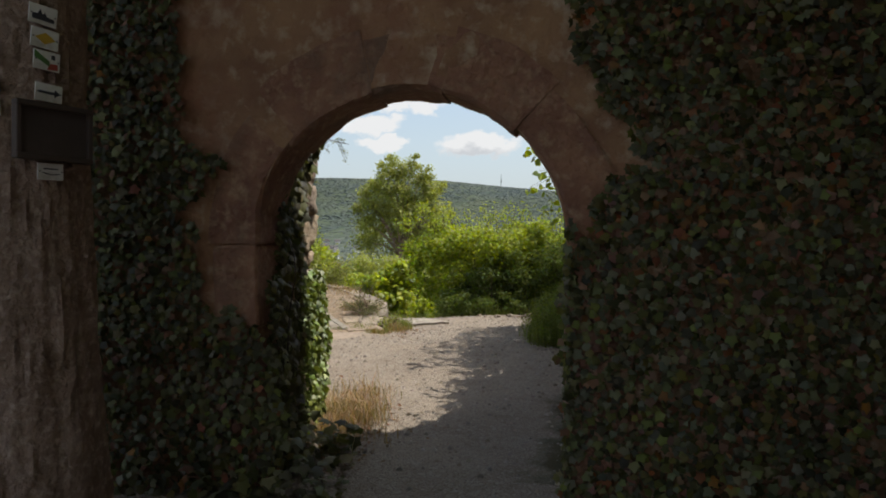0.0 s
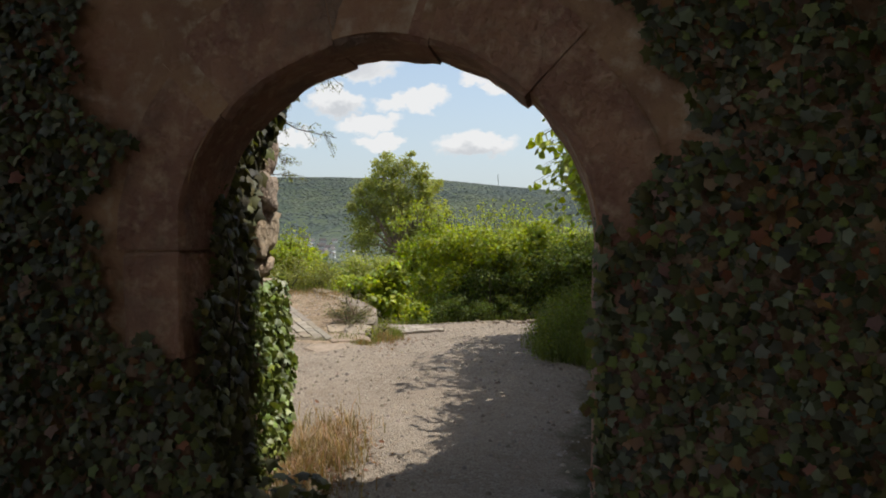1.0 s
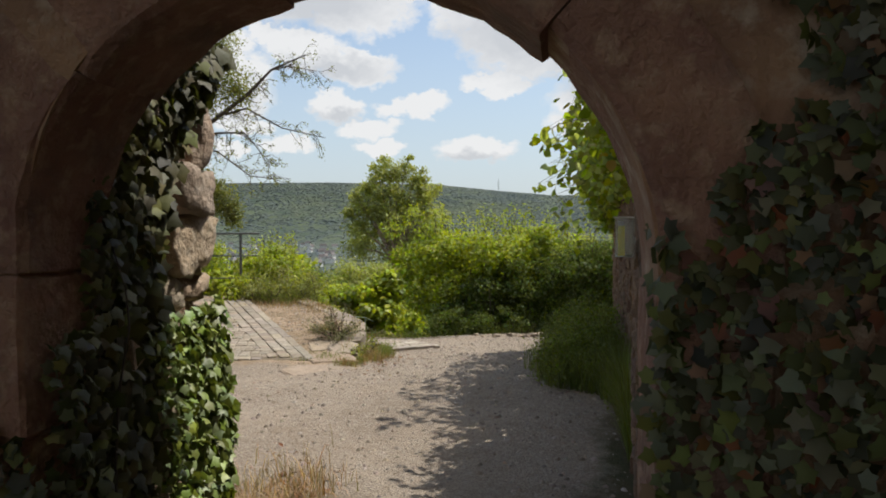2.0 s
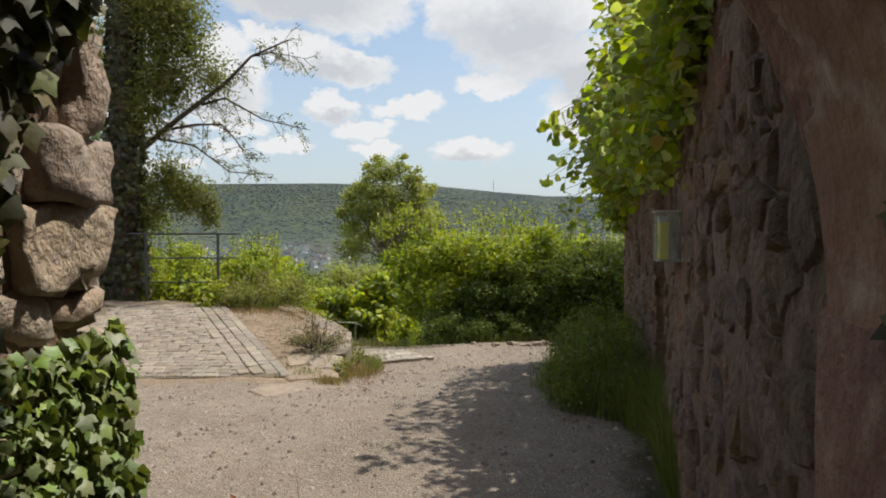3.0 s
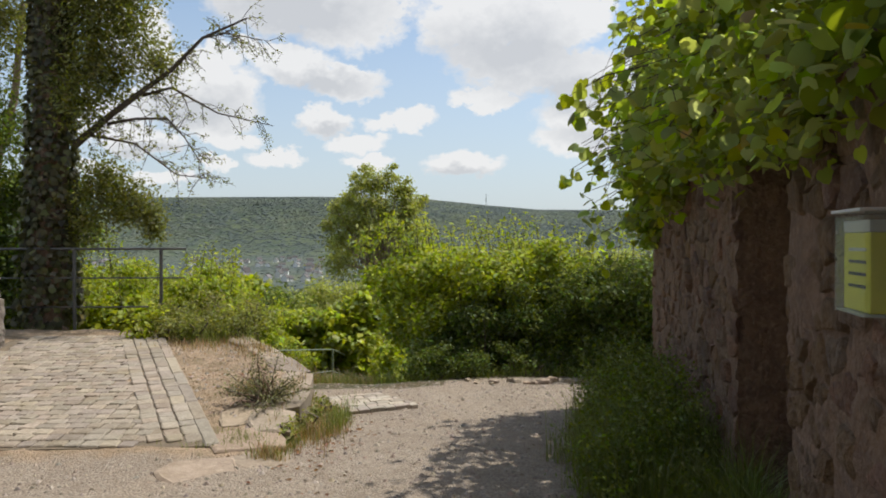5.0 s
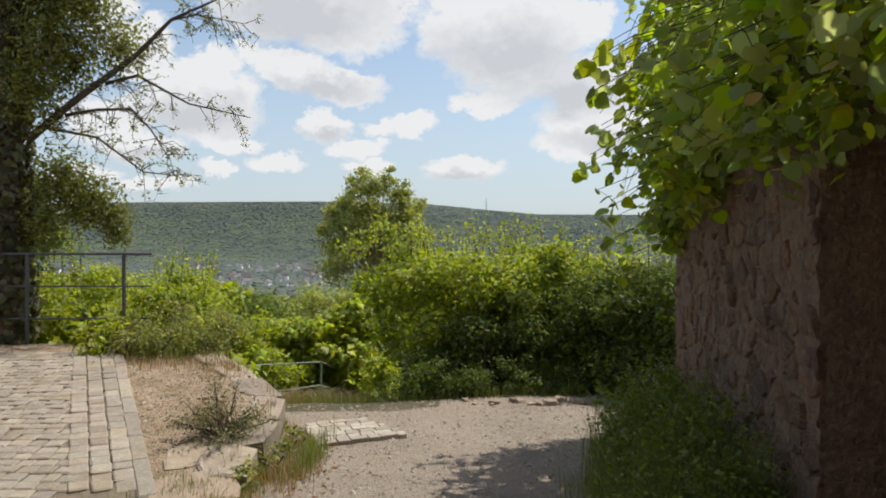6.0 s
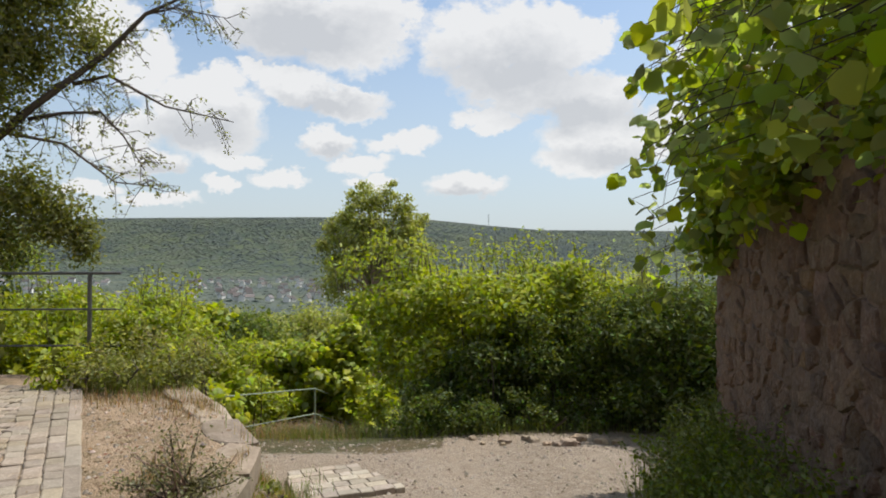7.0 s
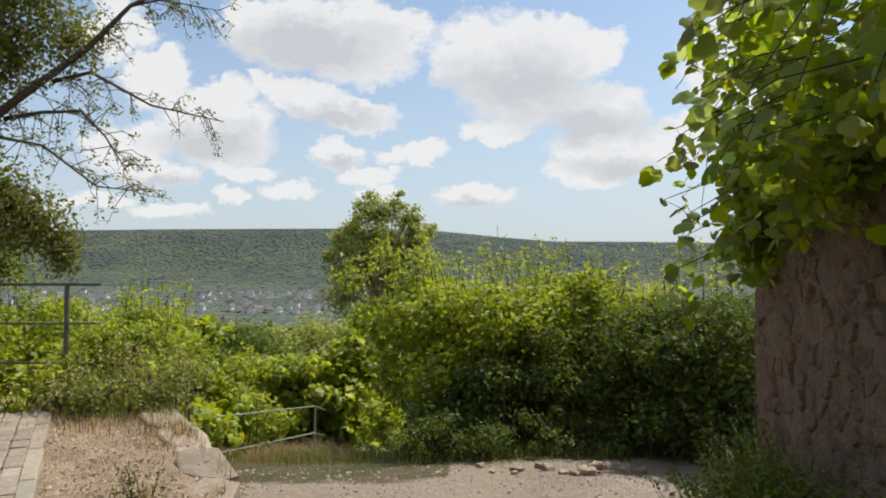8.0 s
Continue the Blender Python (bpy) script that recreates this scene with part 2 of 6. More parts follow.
def mesh(name, verts, faces, mat, smooth=False):
    me = bpy.data.meshes.new(name)
    me.from_pydata([tuple(v) for v in verts] if not isinstance(verts, np.ndarray) else verts.tolist(), [], faces if isinstance(faces, list) else faces.tolist())
    me.materials.append(mat)
    if smooth:
        me.polygons.foreach_set("use_smooth", [True] * len(me.polygons))
        me.set_sharp_from_angle(angle=radians(50))
    me.update()
    return me


def thing(name, label, category, at=(0, 0, 0), group="", kind=""):
    ob = new(name)
    ob.empty_display_size = 0.1
    ob.location = at
    return tagged(ob, label, category, group, kind)


def under(ob, parent):
    """Make ob, whose mesh is in world places, a part of parent."""
    ob.parent = parent
    chain, p = [], parent
    while p:
        chain.append(p)
        p = p.parent
    world = Matrix.Identity(4)
    for p in reversed(chain):
        world = world @ p.matrix_parent_inverse @ p.matrix_basis
    ob.matrix_parent_inverse = world.inverted()
    return ob


def part(name, me, parent=None, label="", kind=""):
    ob = new(name, me)
    if parent:
        under(ob, parent)
    if label:
        ob["label"] = label
    if kind:
        ob["kind"] = kind
    return ob


def from_bm(name, bm, mat, smooth=False):
    me = bpy.data.meshes.new(name)
    bm.to_mesh(me)
    bm.free()
    me.materials.append(mat)
    if smooth:
        me.polygons.foreach_set("use_smooth", [True] * len(me.polygons))
    return me


def wobble(p, s, a):
    return noise.noise(Vector(p) * s) * a


def basis(normals, spin):
    """Two tangents for each normal, turned by spin."""
    n = normals / np.linalg.norm(normals, axis=1, keepdims=True)
    ref = np.where(np.abs(n[:, 2:3]) < 0.9, np.array([[0, 0, 1.0]]), np.array([[1.0, 0, 0]]))
    a = np.cross(ref, n)
    a /= np.linalg.norm(a, axis=1, keepdims=True)
    b = np.cross(n, a)
    c, s = np.cos(spin)[:, None], np.sin(spin)[:, None]
    return a * c + b * s, b * c - a * s, n


# leaf outlines: (across, along, out)
IVY_SHAPE = np.array([(0, 0, 0), (0.40, -0.10, -0.05), (0.40, 0.20, 0), (0.58, 0.46, -0.10), (0.30, 0.58, 0), (0, 1.0, -0.14), (-0.30, 0.58, 0), (-0.58, 0.46, -0.10), (-0.40, 0.20, 0), (-0.40, -0.10, -0.05), (0, 0.38, 0.07)])
IVY_FACES = [(10, 0, 1), (10, 1, 2), (10, 2, 3), (10, 3, 4), (10, 4, 5), (10, 5, 6), (10, 6, 7), (10, 7, 8), (10, 8, 9), (10, 9, 0)]
ROUND_SHAPE = np.array([(0, 0, 0), (0.38, 0.10, -0.04), (0.50, 0.45, -0.08), (0.30, 0.80, -0.08), (0, 1.05, -0.14), (-0.30, 0.80, -0.08), (-0.50, 0.45, -0.08), (-0.38, 0.10, -0.04), (0, 0.45, 0.05)])
ROUND_FACES = [(8, i, (i + 1) % 8) for i in range(8)]
LOBED_SHAPE = np.array([(0, 0.06, 0.0), (0.24, -0.06, -0.02), (0.50, 0.16, -0.07), (0.56, 0.46, -0.12), (0.40, 0.64, -0.08), (0.30, 0.86, -0.12), (0, 1.08, -0.20), (-0.28, 0.84, -0.12), (-0.42, 0.62, -0.08), (-0.55, 0.44, -0.12), (-0.50, 0.14, -0.07), (-0.22, -0.06, -0.02), (0, 0.46, 0.06)])
LOBED_FACES = [(12, i, (i + 1) % 12) for i in range(12)]
OVAL_SHAPE = np.array([(0, 0, 0), (0.27, 0.42, 0.07), (0, 1.0, -0.06), (-0.27, 0.42, 0.07)])
OVAL_FACES = [(0, 1, 2), (0, 2, 3)]


def leaf_mesh(name, pts, normals, sizes, mat, shape=OVAL_SHAPE, faces=OVAL_FACES, spin=None, jitter=0.5, seed=1):
    r = np.random.default_rng(seed)
    n = len(pts)
    nn = normals + r.normal(0, jitter, (n, 3))
    spin = r.uniform(0, 6.283, n) if spin is None else spin
    a, b, c = basis(nn, spin)
    v = pts[:, None, :] + sizes[:, None, None] * (shape[None, :, 0:1] * a[:, None, :] + shape[None, :, 1:2] * b[:, None, :] + shape[None, :, 2:3] * c[:, None, :])
    k = len(shape)
    f = np.array(faces)[None, :, :] + (np.arange(n) * k)[:, None, None]
    return mesh(name, v.reshape(-1, 3), f.reshape(-1, 3), mat, k > 4)


def tube(path, radii, sides=8):
    """A bent tapered tube as vertices and faces."""
    vs, fs = [], []
    p = [Vector(q) for q in path]
    for i, q in enumerate(p):
        d = (p[min(i + 1, len(p) - 1)] - p[max(i - 1, 0)]).normalized()
        u = d.cross(Vector((0, 0, 1)) if abs(d.z) < 0.9 else Vector((1, 0, 0))).normalized()
        w = d.cross(u)
        for k in range(sides):
            t = 2 * math.pi * k / sides
            vs.append(q + (u * math.cos(t) + w * math.sin(t)) * radii[i])
    for i in range(len(p) - 1):
        for k in range(sides):
            fs.append((i * sides + k, i * sides + (k + 1) % sides, (i + 1) * sides + (k + 1) % sides, (i + 1) * sides + k))
    fs.append(tuple(range(sides))[::-1])
    fs.append(tuple(range((len(p) - 1) * sides, len(p) * sides)))
    return vs, fs


def tubes(name, list_of, mat, sides=6, smooth=True):
    V, F = [], []
    for path, radii in list_of:
        v, f = tube(path, radii, sides)
        F += [tuple(i + len(V) for i in q) for q in f]
        V += v
    return mesh(name, V, F, mat, smooth)


def blob_points(blobs, per_m2, seed, shell=0.35):
    """Points and outward normals scattered through the outer part of lumpy ellipsoids (x, y, z, rx, ry, rz)."""
    r = np.random.default_rng(seed)
    P, N = [], []
    for bx, by, bz, rx, ry, rz in blobs:
        area = 4 * math.pi * ((rx * ry) ** 1.6 / 3 + (rx * rz) ** 1.6 / 3 + (ry * rz) ** 1.6 / 3) ** (1 / 1.6)
        n = max(20, int(area * per_m2))
        d = r.normal(0, 1, (n, 3))
        d /= np.linalg.norm(d, axis=1, keepdims=True)
        ph = r.uniform(0, 6.28, 6)
        lump = 1 + 0.13 * np.sin(5 * d[:, 0] + ph[0]) * np.sin(5 * d[:, 1] + ph[1]) + 0.12 * np.sin(9 * d[:, 2] + ph[2]) * np.sin(8 * d[:, 0] + ph[3]) + 0.08 * np.sin(17 * d[:, 1] + ph[4]) * np.sin(15 * d[:, 2] + ph[5])
        rad = lump * (1 - shell * r.random(n) ** 1.7 + 0.13 * r.normal(0, 1, n))
        P.append(np.array([bx, by, bz]) + d * rad[:, None] * np.array([rx, ry, rz]))
        N.append(d / np.array([rx, ry, rz]) * min(rx, ry, rz))
    return np.concatenate(P), np.concatenate(N)

# ---- ground: one sheet to the horizon ----
PATH_Y = [-60, 0, 7, 8.5, 10, 11, 12.5, 14.5, 16, 20, 40, 100, 300, 700, 1300, 1600, 2200, 2600, 4200]
PATH_Z = [0.1, 0.1, 0.1, 0.08, 0.0, -0.1, -0.22, -0.34, -0.55, -1.35, -9, -22, -40, -47, -34, -28, 0, 0, 0]
RIDGE_U = [-2.0, -0.9, -0.55, -0.38, -0.16, 0.0, 0.08, 0.16, 0.26, 0.5, 0.9, 2.0]
RIDGE_V = [0.047, 0.058, 0.0608, 0.0626, 0.0635, 0.0598, 0.0518, 0.0450, 0.0446, 0.042, 0.045, 0.05]
TERRACE = [(-4.75, 9.85), (-1.43, 9.95), (-3.2, 13.55), (-4.85, 13.55)]


def terrace_z(y):
    return 0.07 + 0.094 * (y - 9.9)


def bank_x(y):
    """The right-hand edge of the raised dry bank."""
    return float(np.interp(y, [9.2, 10.4, 11.3, 11.9, 12.25, 12.95, 13.4, 14.6, 16], [-1.05, -1.02, -0.95, -0.96, -1.18, -1.60, -1.92, -2.65, -3.2]))


def ground_z(x, y):
    z = float(np.interp(y, PATH_Y, PATH_Z))
    if y < 40 and x < 1:
        k = min(max((bank_x(y) + 0.04 - x) / 0.10, 0), 1) * min(max((y - 8.5) / 1.2, 0), 1)
        top = terrace_z(min(y, 14.2)) - 0.020 + wobble((x, y, 8), 4.0, 0.03)
        top -= max(y - 14.2, 0) * 0.35
        z += max(top - z, 0) * k
    if y > 13.5:
        z -= max(0, min(1, (0.9 - x) / 1.5)) * min((y - 13.5), 3) * 0.07
    if x > 0.5 and 14 < y < 24:
        z += max(-0.42 - max(y - 18, 0) * 0.5 - z, 0) * min((x - 0.5) / 0.8, 1)
    if y > 20:
        z += 0.9 * wobble((x, y, 0), 0.05, 1) * min((y - 20) / 60, 1.5)
    if y > 900:
        u = x / y
        top = 1.6 + 2300 * float(np.interp(u, RIDGE_U, RIDGE_V)) - 4.0
        k = min(max((y - 1350) / 950, 0), 1)
        k = k * k * (3 - 2 * k)
        z = z * (1 - k) + top * k if y < 2400 else top - (y - 2400) * 0.05
        z += 9 * wobble((x, y, 3), 0.004, 1) * k * min(max(2250 - y, 0) / 400, 1)
    if abs(x) < 4 and y < 15:
        z += wobble((x, y, 0), 1.3, 0.035) + wobble((x, y, 5), 5.0, 0.008)
    return z


def build_ground():
    ys = np.concatenate([np.arange(-60, -3, 6.0), np.arange(-3, 16.0, 0.09), 16 * (4400 / 16) ** np.linspace(0, 1, 120)[0:]])
    near = np.arange(-6.0, 4.2, 0.09)
    far = 4.2 * (4600 / 4.2) ** np.linspace(0, 1, 75)
    xs = np.concatenate([-(far[::-1] + 1.8), near, far])
    V = [(x, y, ground_z(x, y)) for y in ys for x in xs]
    nx, F = len(xs), []
    for j in range(len(ys) - 1):
        for i in range(nx - 1):
            a = j * nx + i
            F.append((a, a + 1, a + nx + 1, a + nx))
    me = mesh("ground", V, F, GRAVEL, True)
    sand, soil, field = [], [], []
    for x, y, z in V:
        bank = min(max((bank_x(y) + 0.12 - x) / 0.25, 0), 1) * min(max((y - 9.5) / 0.5, 0), 1)
        sand.append(bank)
        wild = min(max((y - (14.3 if x > 0.4 else 13.3 if x > bank_x(y) else 14.0)) / 0.8, 0), 1)
        wild = max(wild, min(max((-5.2 - x) / 0.4, 0), 1), min(max((x - 5) / 0.5, 0), 1))
        edge = min(max((x - (float(np.interp(y, [3.9, 8.66, 12.7, 13.5], [0.75, 1.985, 2.815, 3.2])) - 0.55)) / 0.5, 0), 1) if 3.9 < y < 15 else 0
        court = 0.5 if y < 3.9 and abs(x + 0.1) > 0.9 else 0.0
        soil.append(max(wild, edge * 0.8, court))
        field.append(1.0 if y > 100 else 0.0)
    for name, vals in (("sand", sand), ("soil", soil), ("field", field)):
        me.attributes.new(name, "FLOAT", "POINT").data.foreach_set("value", vals)
    tagged(new("ground", me), "gravel footpath, dry bank and green valley slopes", "ground", kind="structure")


build_ground()

# ---- gatehouse ----
GX, GR, GSPRING, GY0, GY1 = -0.18, 0.81, 1.48, 3.75, 4.07
# the gate stands a little askew to the path
GATE = Matrix.Translation((-1.0, 3.80, 0)) @ Matrix.Rotation(radians(-9), 4, "Z") @ Matrix.Translation((GR - GX, -GY0, 0))


def askew(me):
    me.transform(GATE)
    return me



def arch_curve(n=40, r=GR, foot=0.0):
    pts = [(GX - r, foot + (GSPRING - foot) * i / 8) for i in range(8)]
    pts += [(GX - r * math.cos(math.pi * i / n), GSPRING + r * math.sin(math.pi * i / n)) for i in range(n + 1)]
    pts += [(GX + r, GSPRING - (GSPRING - foot) * (i + 1) / 8) for i in range(8)]
    return pts


def slab_with_arch(x0, x1, z1, y0, y1, r):
    """A wall from x0 to x1 and up to z1 with a round-headed opening through it."""
    c = arch_curve(40, r, -0.1)
    n = len(c)
    out = []
    for i, (x, z) in enumerate(c):
        if i < 8:
            out.append((x0, z))
        elif i >= n - 8:
            out.append((x1, z))
        else:
            k = (i - 8) / (n - 17)
            per = (z1 - GSPRING) * 2 + (x1 - x0)
            d = k * per
            if d < z1 - GSPRING:
                out.append((x0, GSPRING + d))
            elif d < z1 - GSPRING + x1 - x0:
                out.append((x0 + d - (z1 - GSPRING), z1))
            else:
                out.append((x1, z1 - (d - (z1 - GSPRING) - (x1 - x0))))
    rings = 7
    V, F = [], []
    for y in (y0, y1):
        for (ax, az), (bx, bz) in zip(c, out):
            for k in range(rings + 1):
                t = (k / rings) ** 1.6
                x, z = ax + (bx - ax) * t, az + (bz - az) * t
                V.append((x, y + wobble((x, y, z), 2.2, 0.05) + wobble((x, y, z), 7, 0.02), z))
    w = rings + 1
    half = n * w
    for i in range(n - 1):
        for k in range(rings):
            a = i * w + k
            F.append((a, a + 1, a + w + 1, a + w))
            F.append((half + a, half + a + w, half + a + w + 1, half + a + 1))
        a, b = i * w, half + i * w
        F.append((a, a + w, b + w, b))
        F.append((a + rings, b + rings, b + w + rings, a + w + rings))
    return V, F


gate = thing("wall_gate", "ruined red sandstone gate wall with a round arch", "wall", (GX, GY0, 0), kind="structure")
v, f = slab_with_arch(-5.0, 5.5, 6.4, GY0 + 0.008, GY1 - 0.02, GR + 0.03)
PLASTER = material("old_render", [(0.38, 0.215, 0.115), (0.25, 0.128, 0.075), (0.50, 0.37, 0.26)], 3.0, 0.93, 1.0, 18, stain=(0.27, 0.12, 0.072), stain_scale=1.6, detail_depth=0.02)
part("masonry", askew(mesh("masonry", v, f, PLASTER, True)), gate)


def ring_stone(a0, a1, r0, r1, y0, y1, seed, n=6):
    """One wedge of the arch, with worn edges."""
    V, F = [], []
    pad = 0.0022 / r0
    sec = []
    ch = 0.022
    prof = [(r0, y0 + ch), (r0 + ch, y0), (r1, y0), (r1, y1), (r0 + ch, y1), (r0, y1 - ch)]
    for i in range(n + 1):
        a = a0 + pad + (a1 - a0 - 2 * pad) * i / n
        for r, y in prof:
            j = wobble((a * 3 + seed, r * 6, y * 5), 1.3, 0.022) + wobble((a * 9, r * 20, y * 9 + seed), 1.5, 0.010)
            rr = r + j
            V.append((GX - rr * math.cos(a), y + wobble((a * 8, seed, r * 9), 1.0, 0.012), GSPRING + rr * math.sin(a)))
    k = len(prof)
    for i in range(n):
        for q in range(k):
            F.append((i * k + q, i * k + (q + 1) % k, (i + 1) * k + (q + 1) % k, (i + 1) * k + q))
    F += [tuple(range(k))[::-1], tuple(range(n * k, n * k + k))]
    return V, F


cuts = [0, 40, 78, 104, 134, 180]
for i in range(5):
    v, f = ring_stone(radians(cuts[i]), radians(cuts[i + 1]), GR + (0.012, -0.01, 0.0, 0.006, 0.03)[i], GR + 0.30 + 0.05 * (i % 2), GY0 - 0.004, GY1 + 0.03, i * 3.1, 10)
    part("voussoir", askew(mesh("voussoir", v, f, SANDSTONE, False)), gate)


def block(x0, x1, y0, y1, z0, z1, seed, cut=2, soft=0.012, rough=0.012):
    """A hewn stone with rounded, uneven edges."""
    bm = bmesh.new()
    bmesh.ops.create_cube(bm, size=1)
    for q in bm.verts:
        q.co = Vector(((x0 + x1) / 2 + q.co.x * (x1 - x0), (y0 + y1) / 2 + q.co.y * (y1 - y0), (z0 + z1) / 2 + q.co.z * (z1 - z0)))
    bmesh.ops.bevel(bm, geom=bm.edges[:], offset=soft, segments=1, affect="EDGES")
    if cut:
        bmesh.ops.subdivide_edges(bm, edges=[e for e in bm.edges if e.calc_length() > 0.12], cuts=cut, use_grid_fill=True)
    for q in bm.verts:
        c = q.co + Vector((seed * 7.1, seed * 3.3, seed))
        q.co += Vector((wobble(c, 5, rough) + wobble(c, 17, rough * 0.45), wobble(c + Vector((9, 0, 0)), 5, rough) + wobble(c, 15, rough * 0.45), wobble(c + Vector((0, 9, 0)), 5, rough)))
    return bm


for side in (-1, 1):
    z = 0.0
    for i, h in enumerate((0.42, 0.60, 0.52) if side < 0 else (0.55, 0.40, 0.59)):
        w = (0.26, 0.36, 0.28)[i] + 0.01 * side
        a, b = (GX - GR - w, GX - GR - 0.014) if side < 0 else (GX + GR + 0.024, GX + GR + w)
        part("jamb_stone", askew(from_bm("jamb_stone", block(a, b, GY0 - 0.006, GY1 + 0.02, z + (-0.15 if i == 0 else 0), min(z + h, GSPRING) - 0.006, i + side * 5), SANDSTONE)), gate)
        z += h

# face of the inner pier behind the arch
LJX = -0.97


# ---- rubble walls ----
def stone_variants(tag, mat, count=10):
    out = []
    for s in range(count):
        bm = bmesh.new()
        bmesh.ops.create_cube(bm, size=1)
        bmesh.ops.bevel(bm, geom=bm.edges[:], offset=0.11, segments=1, affect="EDGES")
        for q in bm.verts:
            c = q.co * 1.0 + Vector((s * 5.7, s * 2.3, s * 9.1))
            q.co += Vector((wobble(c, 1.7, 0.34), wobble(c + Vector((5, 1, 0)), 1.7, 0.16), wobble(c + Vector((0, 5, 2)), 1.7, 0.34)))
        out.append(from_bm(tag, bm, mat))
    return out


def clip_cell(poly, mx, mz, nx, nz):
    """The part of a polygon on the near side of a line through (mx, mz)."""
    out = []
    for (ax, az), (bx, bz) in zip(poly, poly[1:] + poly[:1]):
        da, db = (ax - mx) * nx + (az - mz) * nz, (bx - mx) * nx + (bz - mz) * nz
        if da <= 0:
            out.append((ax, az))
        if da * db < 0:
            k = da / (da - db)
            out.append((ax + (bx - ax) * k, az + (bz - az) * k))
    return out


def interlocking_cells(length, height, rnd, w, h):
    """Uneven interlocking stone outlines, wider than high, small ones filling between large."""
    squash = w / h
    seeds = []
    z = 0.0
    row = 0
    while z < height + h:
        x = -w + (row % 2) * w * 0.5
        while x < length + w:
            big = rnd.random()
            seeds.append((x + rnd.uniform(-.34, .34) * w, z + rnd.uniform(-.36, .36) * h))
            if big < 0.22:
                seeds.append((x + rnd.uniform(-.5, .5) * w, z + rnd.uniform(-.5, .5) * h))
            x += w * rnd.uniform(0.75, 1.35)
        z += h
        row += 1
    S = np.array(seeds)
    cells = []
    for i, (x, z) in enumerate(seeds):
        if not (-0.02 < x < length + 0.02 and 0 < z < height):
            continue
        d = ((S[:, 0] - x)) ** 2 + ((S[:, 1] - z) * squash) ** 2
        poly = [(x - w * 1.2, z - h * 1.2), (x + w * 1.2, z - h * 1.2), (x + w * 1.2, z + h * 1.2), (x - w * 1.2, z + h * 1.2)]
        for j in np.argsort(d)[1:18]:
            ox, oz = S[j]
            poly = clip_cell(poly, (x + ox) / 2, (z + oz) / 2, ox - x, (oz - z) * squash * squash)
            if len(poly) < 3:
                break
        if len(poly) >= 3:
            cells.append((x, z, poly))
    return cells


def cell_stone(poly, cx, cz, length, rnd, proud, gap):
    """A rounded rubble stone on its outline: verts as (along, out, up) about its centre."""
    pts = []
    n = len(poly)
    for k in range(n):
        (ax, az), (bx, bz) = poly[k], poly[(k + 1) % n]
        pts.append((ax, az))
        if math.hypot(bx - ax, bz - az) > 0.11:
            pts.append(((ax + bx) / 2 + rnd.uniform(-.012, .012), (az + bz) / 2 + rnd.uniform(-.012, .012)))
    seed = rnd.uniform(0, 50)
    tilt = (rnd.uniform(-.12, .12), rnd.uniform(-.10, .10))
    V, F = [], []
    for ring, (shrink, out) in enumerate(((gap * 0.2, -0.3), (gap, 0.30), (gap + 0.010, 0.85), (gap + 0.040, 1.0))):
        for x, z in pts:
            dx, dz = x - cx, z - cz
            r = max(math.hypot(dx, dz), 0.001)
            k = max(r - shrink * (1 + 0.5 * noise.noise(Vector((x * 9, z * 9, seed)))), 0.25 * r) / r
            px, pz = dx * k, dz * k
            px = min(max(px, -cx), length - cx)
            y = proud * out
            if ring > 0:
                y += px * tilt[0] * 0.5 + pz * tilt[1] + 0.45 * proud * noise.noise(Vector((px * 12, pz * 12, seed))) + 0.25 * proud * noise.noise(Vector((px * 31, pz * 31, seed)))
            V.append((px, y, pz))
    m = len(pts)
    for r in range(3):
        for k in range(m):
            F.append((r * m + k, r * m + (k + 1) % m, (r + 1) * m + (k + 1) % m, (r + 1) * m + k))
    V.append((0, proud * (1.02 + 0.3 * noise.noise(Vector((seed, 0, 0)))), 0))
    for k in range(m):
        F.append((3 * m + k, 3 * m + (k + 1) % m, 4 * m))
    return V, [f[::-1] for f in F]


def rubble_cells(length, height, rnd, lo=0.10, hi=0.24, wlo=0.14, whi=0.42):
    """Uneven courses of stones: (along, up, width, height)."""
    cells, z = [], 0.0
    while z < height - 0.05:
        h = min(rnd.uniform(lo, hi), height - z)
        s = -rnd.uniform(0, 0.15)
        while s < length:
            w = rnd.uniform(wlo, whi)
            w = w if s + w < length else length - s + 0.02
            if w > 0.06:
                if h > 0.17 and rnd.random() < 0.3:
                    k = rnd.uniform(0.4, 0.6)
                    cells.append((s + w / 2, z + h * k / 2, w, h * k))
                    cells.append((s + w / 2, z + h * (k + 1) / 2, w, h * (1 - k)))
                else:
                    cells.append((s + w / 2, z + h / 2 + rnd.uniform(-0.015, 0.015), w, h * rnd.uniform(0.95, 1.1)))
            s += w
        z += h
    return cells


